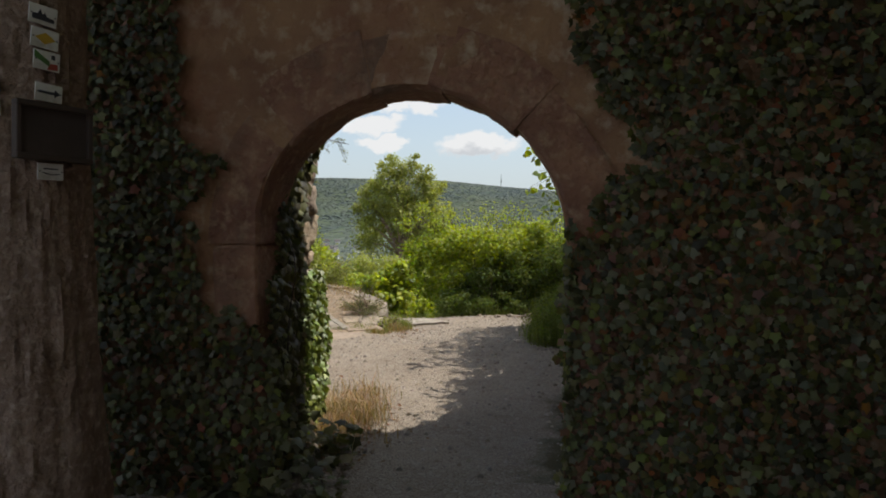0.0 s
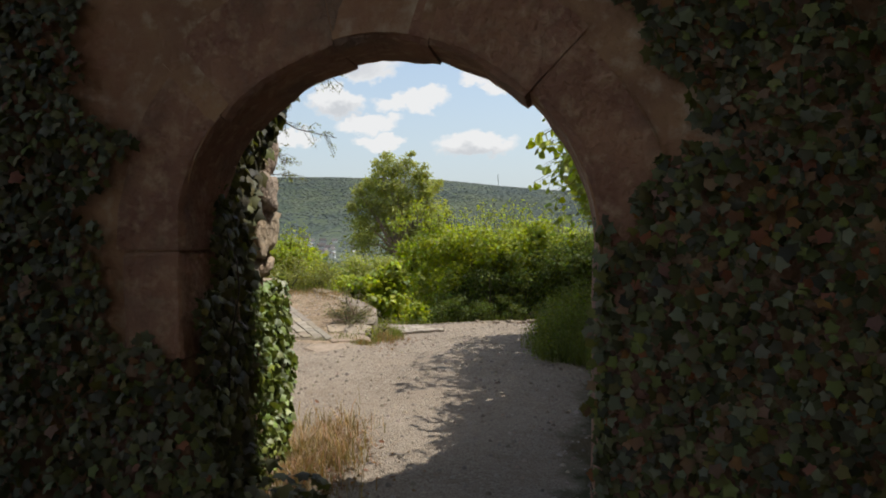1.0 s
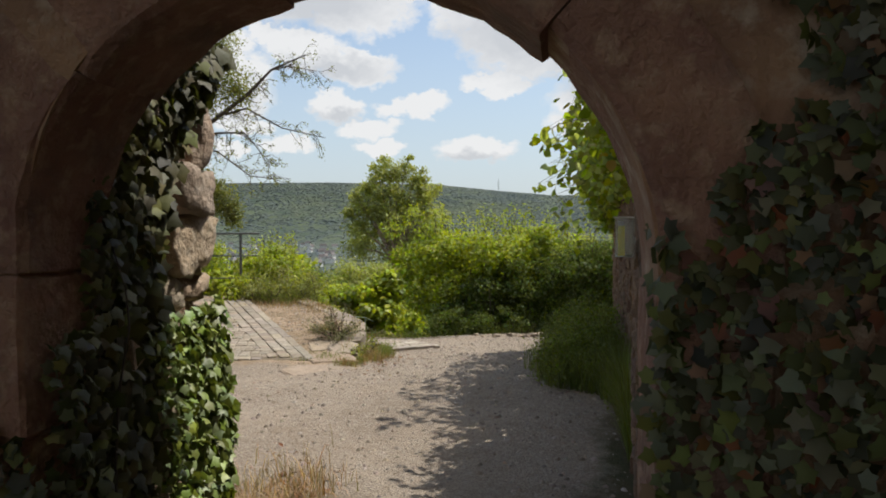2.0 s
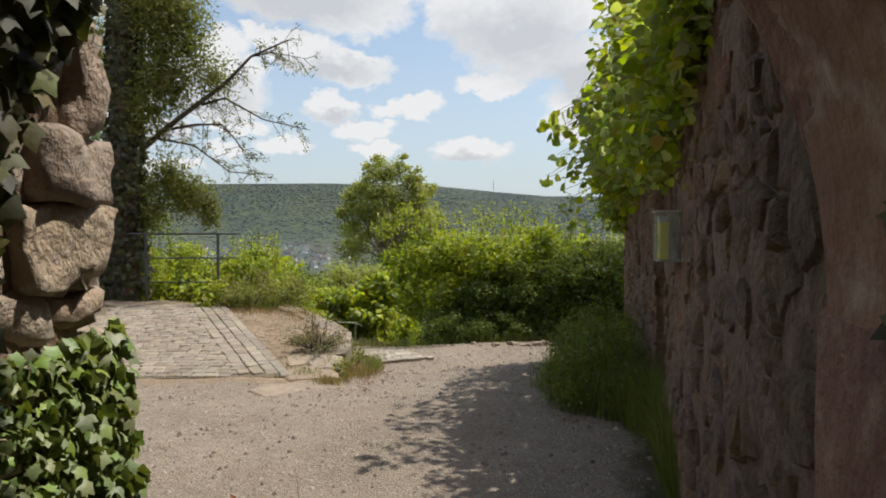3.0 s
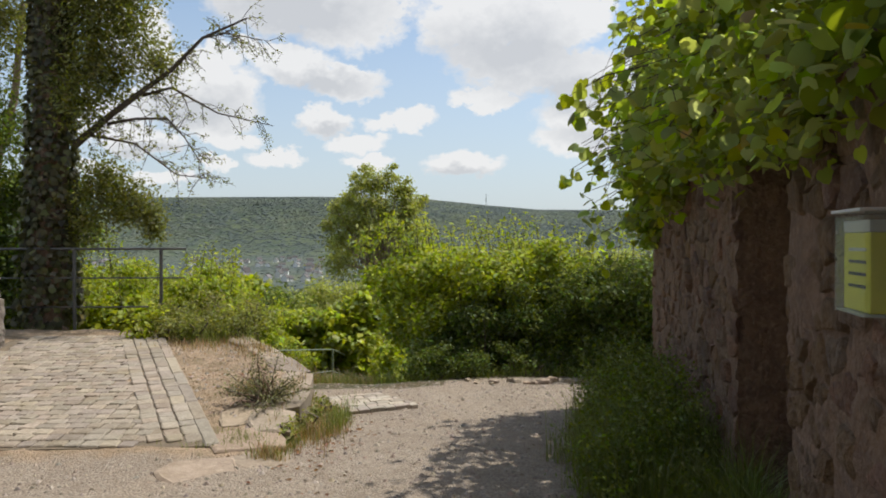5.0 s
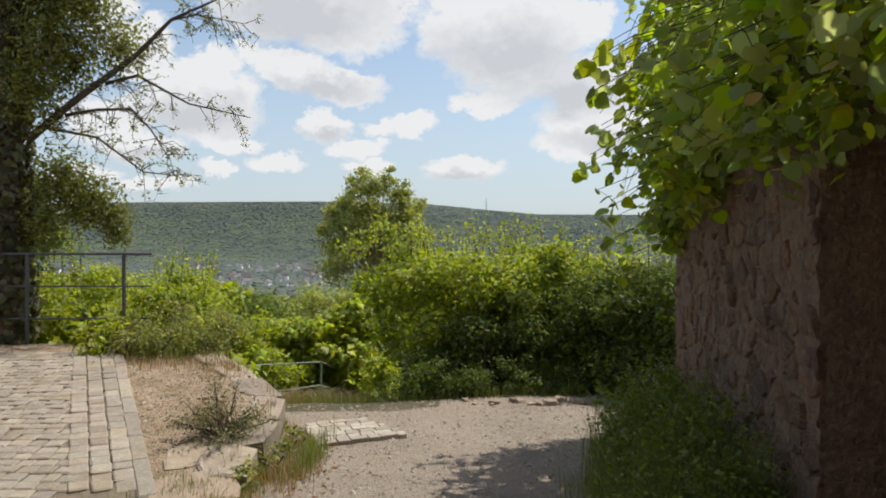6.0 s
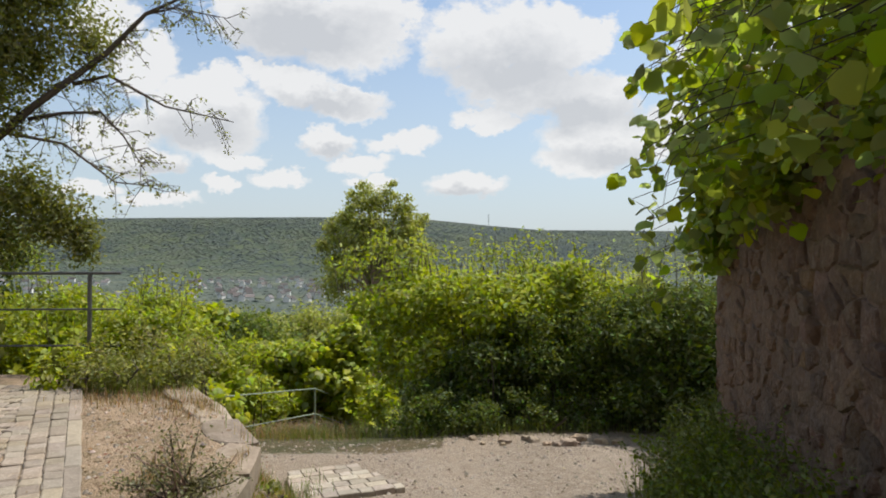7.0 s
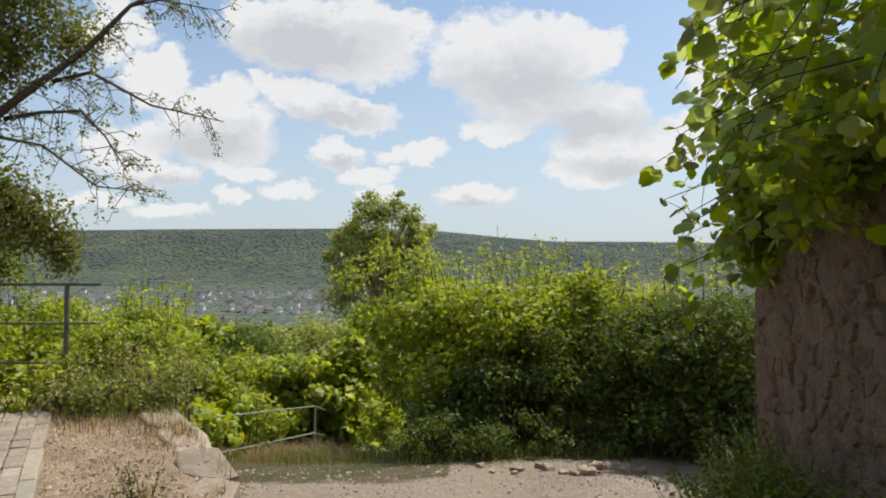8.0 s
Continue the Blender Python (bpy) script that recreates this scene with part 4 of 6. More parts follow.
def ivy(name, pts, normal, label, seed, size=0.070, brown=0.05, mat=IVY, jitter=0.45):
    t = thing(name, label, "ivy", tuple(pts.mean(0) * np.array([1, 1, 0])))
    r = np.random.default_rng(seed)
    nn = np.tile(normal, (len(pts), 1)) if normal.ndim == 1 else normal
    dead = r.random(len(pts)) < brown
    for nm, sel, m in (("leaves", ~dead, mat), ("withered_leaves", dead, BROWN_LEAF)):
        if sel.sum():
            part(nm, leaf_mesh(nm, pts[sel], nn[sel], size * r.uniform(0.55, 1.2, sel.sum()), m, IVY_SHAPE, IVY_FACES, hang(sel.sum(), seed), jitter, seed), t, kind="stuff")
    rr = random.Random(seed)
    sets = []
    lo, hi = pts.min(0), pts.max(0)
    for _ in range(3):
        a = pts[rr.randrange(len(pts))]
        p = Vector((a[0], a[1], max(lo[2] - 0.02, 0.02))) - Vector(normal if normal.ndim == 1 else normal[0]).normalized() * 0.03
        path = [p.copy()]
        while p.z < a[2]:
            p = p + Vector((rr.uniform(-.05, .05), 0, rr.uniform(.12, .22)))
            path.append(p.copy())
        if len(path) > 2:
            sets.append((path, [0.006 * (1 - i / len(path)) + 0.002 for i in range(len(path))]))
    for q in sets:
        part("stem", tubes("stem", [q], TWIG, 5), t)
    return t


def right_mask(x, z):
    return x - float(np.interp(z, [0, 1.5, 1.62, 1.78, 1.95, 2.12, 2.3, 2.9, 4.5], [0.57, 0.58, 0.72, 0.86, 0.92, 0.84, 0.74, 0.50, 0.3])) - 0.05


def left_mask(x, z):
    edge = float(np.interp(z, [0, 0.35, 0.9, 1.12, 1.2, 1.85, 1.95, 2.05, 2.3, 2.9, 4.5], [-0.72, -0.76, -0.86, -1.02, -1.26, -1.30, -1.22, -1.46, -1.44, -1.34, -1.5]))
    return edge - x - 0.05


ivy("ivy", ivy_points(24000, 0.2, 4.3, -0.02, 4.3, right_mask, 41, 0.13), GN, "dark green ivy covering the gate wall with withered leaves", 41, 0.050, 0.15)
ivy("ivy", ivy_points(13000, -3.4, -0.7, -0.02, 4.0, left_mask, 42, 0.13), GN, "dark green ivy climbing the gate wall beside the tree", 42, 0.050, 0.07)


def jamb_ivy():
    """Ivy hanging inside the arch on the shaded part of the pier."""
    r = np.random.default_rng(43)
    n = 2000
    z = r.uniform(0.0, 2.35, n)
    lim = np.interp(z, [0, 0.9, 1.4, 1.7, 2.35], [4.48, 4.46, 4.50, 4.60, 4.90])
    y0 = np.where(z < 1.30, 3.83, 4.04)
    y = y0 + (lim - y0) * r.random(n)
    x = LJX + 0.0 + 0.05 * r.random(n) + np.maximum(z - 1.75, 0) ** 1.3 * 0.30
    return np.stack([x, y, z], 1)


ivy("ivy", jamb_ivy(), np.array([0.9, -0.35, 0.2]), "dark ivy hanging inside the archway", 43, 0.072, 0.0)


# Ivy on the pier's sunny side, given the lighter sunlit leaf colour
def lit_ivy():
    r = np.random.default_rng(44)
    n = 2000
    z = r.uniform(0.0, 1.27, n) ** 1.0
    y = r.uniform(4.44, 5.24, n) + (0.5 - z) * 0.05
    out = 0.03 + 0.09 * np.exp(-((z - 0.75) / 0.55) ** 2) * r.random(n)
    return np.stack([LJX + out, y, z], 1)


ivy("ivy", lit_ivy(), np.array([0.8, 0.1, 0.55]), "ivy bunch on the broken pier coloured in sunlit green", 44, 0.056, 0.0, IVY_LIT, 0.75)


def top_ivy():
    """Ivy trailing over the broken head of the pier."""
    r = np.random.default_rng(46)
    n = 620
    y = r.uniform(4.05, 5.02, n)
    z = 2.22 + 0.42 * r.random(n) - np.maximum(y - 4.7, 0) * 0.5
    return np.stack([LJX - 0.25 + 0.36 * r.random(n), y, z], 1)


ivy("ivy", top_ivy(), np.array([0.6, -0.3, 0.6]), "dark ivy trailing over the head of the pier", 46, 0.075, 0.0)


def reveal_ivy():
    """Ivy wrapping the right-hand edge of the archway."""
    r = np.random.default_rng(47)
    n = 420
    z = 1.62 * r.random(n) ** 0.9
    k = r.random(n)
    return np.stack([0.64 + 0.055 * k - 0.03 * r.random(n), 3.47 + 0.22 * k, z], 1)


ivy("ivy", reveal_ivy(), np.array([-0.9, -0.25, 0.25]), "dark ivy wrapping the archway's edge", 47, 0.048, 0.08)
g0 = np.random.default_rng(45)
ivy("ivy", np.stack([g0.uniform(-1.35, -0.55, 420), g0.uniform(3.5, 4.7, 420), 0.1 + 0.28 * g0.random(420) ** 1.6], 1), np.array([0.15, -0.1, 1.0]), "ivy creeping over the ground at the foot of the gate", 45, 0.08, 0.06)

# ---- in front of the gate: the sign tree, unseen shading walls and canopy ----


def sign_tree():
    t = thing("tree", "rough-barked tree trunk carrying waymark signs", "tree", (-1.80, 2.95, 0.0))
    path = [(-1.80, 2.95, -0.1), (-1.80, 2.95, 0.3), (-1.80, 2.95, 1.0), (-1.80, 2.95, 2.0), (-1.82, 2.96, 3.2), (-1.85, 3.0, 5.0), (-1.8, 3.0, 7.5)]
    radii = [0.42, 0.33, 0.29, 0.27, 0.26, 0.24, 0.15]
    V, F = [], []
    # bark ridges run up the trunk
    sides, rows = 110, 150
    for j in range(rows + 1):
        s = j / rows * 7.0 - 0.1
        zs = [p[2] for p in path]
        cx, cy, rad = np.interp(s, zs, [p[0] for p in path]), np.interp(s, zs, [p[1] for p in path]), np.interp(s, zs, radii)
        for i in range(sides):
            a = 2 * math.pi * i / sides
            q = Vector((math.cos(a) * 3.2, math.sin(a) * 3.2, s * 1.1))
            rr = rad * (1 + 0.07 * noise.noise(q * 1.3) + 0.10 * abs(noise.noise(q * 3.4)) + 0.05 * noise.noise(q * 8))
            V.append((cx + rr * math.cos(a), cy + rr * math.sin(a), s))
    for j in range(rows):
        for i in range(sides):
            a, b = j * sides + i, j * sides + (i + 1) % sides
            F.append((a, b, b + sides, a + sides))
    part("trunk", mesh("trunk", V, F, BARK, True), t)
    rr = random.Random(12)
    for k in range(7):
        a = rr.uniform(0, 6.28)
        e = Vector((-1.8 + math.cos(a) * 2.5, 3 + math.sin(a) * 2.5 - 1.0, rr.uniform(6, 7.2)))
        part("limb", tubes("limb", [([(-1.9, 3, 4.6 + k * 0.3), ((-1.9 + e.x) / 2, (3 + e.y) / 2, 5.9), e], [0.09, 0.06, 0.02])], BARK, 6), t)


sign_tree()
PAINT_WHITE = material("white_enamel", [(0.72, 0.71, 0.68), (0.62, 0.60, 0.56)], 14.0, 0.5, 0.05, 60, stain=(0.45, 0.42, 0.36), stain_scale=9)
INK = material("dark_paint", [(0.03, 0.035, 0.05), (0.045, 0.045, 0.055)], 20, 0.6, 0.0)
YELLOW = material("yellow_paint", [(0.62, 0.40, 0.05), (0.52, 0.33, 0.05)], 20, 0.6, 0.0)
GREEN_P = material("green_paint", [(0.08, 0.20, 0.06), (0.10, 0.17, 0.06)], 20, 0.6, 0.0)
RED_P = material("red_paint", [(0.40, 0.06, 0.04), (0.33, 0.06, 0.04)], 20, 0.6, 0.0)
BLUE_P = material("blue_paint", [(0.04, 0.09, 0.30), (0.05, 0.10, 0.25)], 20, 0.6, 0.0)
BOARD = material("dark_board", [(0.055, 0.040, 0.036), (0.075, 0.055, 0.048)], 5.0, 0.7, 0.3, 30)
FRAMEW = material("board_frame", [(0.075, 0.05, 0.04), (0.055, 0.04, 0.034)], 9.0, 0.7, 0.4, 40)


def plate(name, cx, cz, w, h, marks, label, lean=0.0, y=2.66, mat=PAINT_WHITE, turn=14):
    t = thing(name, label, "sign", (cx, y, cz))
    t.rotation_euler = (0, radians(lean), radians(turn))
    bm = block(-w / 2, w / 2, -0.002, 0.004, -h / 2, h / 2, 1.0, 0, 0.0012, 0.0)
    p = new("plate", from_bm("plate", bm, mat))
    p.parent = t
    for nm, m, quad in marks:
        V = [(x * w, -0.0045, z * h) for x, z in quad] + [(x * w, -0.0022, z * h) for x, z in quad]
        n = len(quad)
        F = [tuple(range(n)), tuple(range(2 * n - 1, n - 1, -1))] + [(i, (i + 1) % n, n + (i + 1) % n, n + i) for i in range(n)]
        o = new(nm, mesh(nm, V, F, m))
        o.parent = p
    for sx in (-1, 1):
        o = new("nail", mesh("nail", *tube([(sx * w * 0.42, -0.0055, 0), (sx * w * 0.42, -0.001, 0)], [0.003, 0.003], 6), STEEL))
        o.parent = t
    return t


ARROW = [("arrow_shaft", INK, [(-0.38, -0.07), (0.22, -0.07), (0.22, 0.07), (-0.38, 0.07)]), ("arrow_head", INK, [(0.20, -0.22), (0.42, 0.0), (0.20, 0.22)])]
def on_trunk(z, angle, r=0.295):
    """A place on the bark at that height, facing that many degrees round from the court's side."""
    return -1.80 + r * math.sin(radians(angle)), 2.95 - r * math.cos(radians(angle)), z


def pin(ob, z, angle, lean=0.0, r=0.295):
    ob.location = on_trunk(z, angle, r)
    ob.rotation_euler = (0, radians(lean), radians(angle))


def waymarks():
    pin(plate("waymark_sign", 0, 0, 0.104, 0.076, [("skyline", INK, [(-0.38, -0.28), (0.40, -0.30), (0.40, -0.12), (0.12, -0.05), (0.06, 0.15), (-0.02, 0.0), (-0.12, 0.28), (-0.2, 0.02), (-0.38, 0.0)])], "white waymark sign with a dark skyline emblem"), 2.41, 52, 6)
    pin(plate("waymark_sign", 0, 0, 0.104, 0.076, [("diamond", YELLOW, [(-0.36, 0), (0, -0.30), (0.36, 0), (0, 0.30)])], "white waymark sign with a yellow diamond"), 2.32, 53, 6)
    pin(plate("waymark_sign", 0, 0, 0.100, 0.074, [("green_band", GREEN_P, [(-0.48, 0.10), (0.10, -0.30), (0.10, -0.02), (-0.48, 0.46)]), ("red_block", RED_P, [(0.02, -0.46), (0.42, -0.42), (0.40, -0.10), (0.10, -0.14)]), ("digit_bar", INK, [(0.16, 0.10), (0.30, 0.10), (0.30, 0.34), (0.16, 0.34)])], "waymark sign with green and red shapes"), 2.235, 54, 4)
    pin(plate("arrow_sign", 0, 0, 0.104, 0.070, ARROW, "white sign with a black arrow"), 2.11, 55, 4)
    pin(plate("waymark_sign", 0, 0, 0.100, 0.066, [("text_bar", INK, [(-0.28, 0.12), (0.28, 0.12), (0.28, 0.20), (-0.28, 0.20)]), ("wave", INK, [(-0.32, -0.10), (0.0, -0.22), (0.34, -0.16), (0.34, -0.10), (0.0, -0.16), (-0.32, -0.04)])], "small white waymark sign with a curved line"), 1.80, 55, 1)
    for z, m in ((2.24, PAINT_WHITE), (2.13, BLUE_P), (2.04, PAINT_WHITE)):
        pin(plate("waymark_sign", 0, 0, 0.09, 0.070, ARROW if m is PAINT_WHITE else [], "small enamel waymark sign nailed to bark", 0, 0, m), z, 14, -2)


waymarks()


def notice_board():
    t = thing("notice_board", "dark weathered wooden notice board on a trunk", "board", (-1.61, 2.62, 2.03))
    pin(t, 1.953, 57, 1.5, 0.31)
    o = new("panel", from_bm("panel", block(-0.135, 0.135, 0.0, 0.02, -0.095, 0.095, 4, 1, 0.003, 0.003), BOARD))
    o.parent = t
    for nm, a in (("top_rail", (-0.15, 0.15, -0.02, 0.024, 0.09, 0.112)), ("bottom_rail", (-0.15, 0.15, -0.02, 0.024, -0.112, -0.09)), ("side_rail", (-0.15, -0.13, -0.018, 0.024, -0.092, 0.092)), ("side_rail", (0.13, 0.15, -0.018, 0.024, -0.092, 0.092))):
        o = new(nm, from_bm(nm, block(*a, 2, 0, 0.003, 0.0), FRAMEW))
        o.parent = t


notice_board()


def court():
    """Unseen walls and a leaf roof, added around the camera's start to darken the gate."""
    for nm, a in (("wall_court_right", (4.3, 4.9, -7, 3.4, -0.3, 6.5)), ("wall_court_back", (0.5, 4.9, -7.6, -7, -0.3, 6.5))):
        o = part(nm, from_bm(nm, block(*a, 3.0, 4, 0.03, 0.06), PLASTER))
        tagged(o, "unseen wall added to darken the area before the gate", "wall", kind="structure")
    t = thing("shade_canopy", "unseen tree canopy added to shade the gate's front", "tree", (3.2, -3.0, 0.1))
    part("trunk", tubes("trunk", [([(3.2, -3, -0.1), (3.1, -3, 2.5), (2.5, -3, 5.5)], [0.35, 0.28, 0.2])], BARK, 12), t)
    blobs = [(x + RNG.uniform(-.4, .4), y + RNG.uniform(-.4, .4), 5.7 + RNG.uniform(-.35, .5), 1.5, 1.5, 0.7) for x in np.arange(-6, 5.5, 1.5) for y in np.arange(-7, 4.2, 1.5)]
    p, n = blob_points(blobs, 15, 52, 0.6)
    # leaf cover thinned to the left to set how much light gets in
    keep = (p[:, 1] < 3.72) & (p[:, 2] > 4.6) & (RNG.random(len(p)) < np.where(p[:, 0] < -3.0, 0.0, np.where(p[:, 0] < -1.7, 0.30, 0.60)))
    p, n = p[keep], n[keep]
    part("crown", leaf_mesh("crown", p, n + np.array([0, 0, 1.0]), RNG.uniform(0.25, 0.42, len(p)), DARK_LEAF, jitter=0.4, seed=52), t, kind="stuff")
    for k in range(6):
        e = Vector((-1.5 + 1.0 * k, -5 + 1.3 * k, 5.9))
        part("limb", tubes("limb", [([(2.6, -3, 4.9), ((2.6 + e.x) / 2, (-3 + e.y) / 2, 5.5), e], [0.12, 0.08, 0.03])], BARK, 6), t)


court()

# ---- vines over the right wall ----


def wall_x(y):
    return float(np.interp(y, [3.9, 7.53, 8.66, 12.7], [0.75, 1.687, 1.985, 2.815]))


def vine_mass():
    rr = random.Random(61)
    blobs = []
    for k in range(215):
        y = rr.uniform(4.9, 12.6)
        base = wall_x(y)
        low = float(np.interp(y, [4.9, 5.3, 5.9, 6.8, 7.6, 9.5, 10.8, 12.4], [2.45, 2.20, 1.86, 1.82, 1.85, 1.88, 1.78, 1.48]))
        r = rr.uniform(0.14, 0.34)
        reach = float(np.interp(y, [4.9, 6.0, 7.5, 9.5, 10.6, 11.6, 12.6], [0.20, 0.28, 0.33, 0.46, 0.56, 0.58, 0.30]))
        z = low + r * 0.7 + (max(low + r, float(np.interp(y, [5.0, 6.2, 8, 10, 12.5], [3.1, 3.1, 3.2, 3.8, 3.9]))) - low - r * 0.7) * rr.random() ** 1.4
        reach *= float(np.interp(z, [1.8, 2.4, 2.9, 3.6], [0.8, 1.0, 0.8, 0.45]))
        blobs.append((base + 0.12 - rr.random() ** 0.8 * reach, y, z, r, r, r * 0.9))
    for k in range(9):
        y = rr.uniform(6.8, 12.6)
        blobs.append((wall_x(y) + rr.uniform(0.2, 1.1), y, rr.uniform(3.0, 3.8), 0.4, 0.4, 0.35))
    t = thing("grape_vine", "leafy vine hanging over the top of the rubble wall", "vine", (wall_x(9), 9.0, 0))
    p, n = blob_points(blobs, 88, 62, 0.95)
    ok = np.array([q[0] < wall_x(q[1]) - 0.02 or q[2] > 2.75 for q in p])
    p, n = p[ok], n[ok]
    r = np.random.default_rng(63)
    part("leaves", leaf_mesh("leaves", p, n * 0.4 + np.array([-0.15, -0.15, 0.75]), r.uniform(0.05, 0.108, len(p)) * np.interp(p[:, 1], [5.0, 9.0, 11.0], [0.60, 0.68, 0.95]), VINE, LOBED_SHAPE, LOBED_FACES, hang(len(p), 63, 0.9), 0.8, 63), t, kind="stuff")
    sets = []
    for k in range(18):
        y = rr.uniform(8.5, 12.4)
        x = wall_x(y)
        z = rr.uniform(2.6, 3.6)
        reach = float(np.interp(y, [6.2, 7.5, 9.5, 10.6, 12.4], [0.10, 0.40, 0.85, 0.95, 0.5])) * rr.uniform(0.6, 1.0)
        sets.append(([(x + 0.5, y, 3.3), (x - 0.1, y + rr.uniform(-.2, .2), z), (x - reach * 0.7, y + rr.uniform(-.3, .3), z - 0.15), (x - reach, y + rr.uniform(-.3, .3), z - rr.uniform(0.4, 0.8))], [0.005, 0.004, 0.003, 0.002]))
    # single hanging sprays that stand out against the sky
    P = []
    for k in range(62):
        y = rr.uniform(8.0, 12.5)
        reach = float(np.interp(y, [8.0, 9.5, 10.6, 11.8, 12.5], [0.38, 0.62, 0.76, 0.80, 0.5]))
        x = wall_x(y) - reach * rr.uniform(0.85, 1.12)
        z = rr.uniform(float(np.interp(y, [8, 10, 11, 12.5], [2.3, 2.1, 1.75, 1.3])), float(np.interp(y, [8, 10], [3.1, 3.8])))
        x += max(z - 2.6, 0) * 0.28
        m = rr.randint(2, 6)
        q = [Vector((x + 0.25, y, z + 0.12))]
        for j in range(m):
            q.append(Vector((x + rr.uniform(-.08, .08), y + rr.uniform(-.1, .1), z - j * 0.065)))
            P.append(tuple(q[-1]))
        sets.append((q, [0.004] + [0.0025] * m))
    for k in range(9):
        y = rr.uniform(9.4, 10.8)
        x, z = wall_x(y) - rr.uniform(0.85, 1.02), rr.uniform(2.05, 3.1)
        q = [Vector((x + 0.55, y, z + 0.22)), Vector((x + 0.25, y + 0.03, z + 0.15)), Vector((x, y, z))]
        for j in range(3):
            P.append((x + rr.uniform(-.05, .05), y + rr.uniform(-.05, .05), z - 0.03 * j))
        sets.append((q, [0.004, 0.003, 0.002]))
    # loose shoots above the wall's top, which dapple the path with their shadow
    for k in range(60):
        y = rr.uniform(8.3, 12.6)
        x = wall_x(y) + rr.uniform(-0.35, 0.2)
        z = rr.uniform(3.5, 3.9)
        q = [Vector((x + 0.1, y, z - 0.3))]
        for j in range(rr.randint(4, 9)):
            q.append(Vector((x - 0.03 * j + rr.uniform(-.07, .07), y + rr.uniform(-.08, .08), z + j * 0.075)))
            P.append(tuple(q[-1]))
        sets.append((q, [0.004] + [0.0025] * (len(q) - 1)))
    P = np.array(P)
    part("shoot_tangle", tubes("shoot_tangle", sets, TWIG, 5), t, kind="stuff")
    part("spray_leaves", leaf_mesh("spray_leaves", P, np.tile([-0.3, -0.45, 0.55], (len(P), 1)), r.uniform(0.055, 0.115, len(P)), VINE, LOBED_SHAPE, LOBED_FACES, hang(len(P), 64, 0.8), 0.5, 64), t, kind="stuff")
    pale = r.random(len(p)) < 0.012
    YEL = material("yellowing_vine_leaf", [(0.42, 0.26, 0.03), (0.36, 0.30, 0.04)], 5, 0.6, 0.0, 50, 0.4, "island", 0.3)
    part("yellow_leaves", leaf_mesh("yellow_leaves", p[pale] + np.array([-0.05, -0.05, 0.0]), n[pale] * 0.4 + np.array([-0.2, -0.3, 0.5]), r.uniform(0.045, 0.075, pale.sum()), YEL, ROUND_SHAPE, ROUND_FACES, hang(pale.sum(), 65), 0.5, 65), t, "yellow and orange withering leaves", "stuff")


vine_mass()

# ---- terrace: kerb, cobbles, flagstones ----


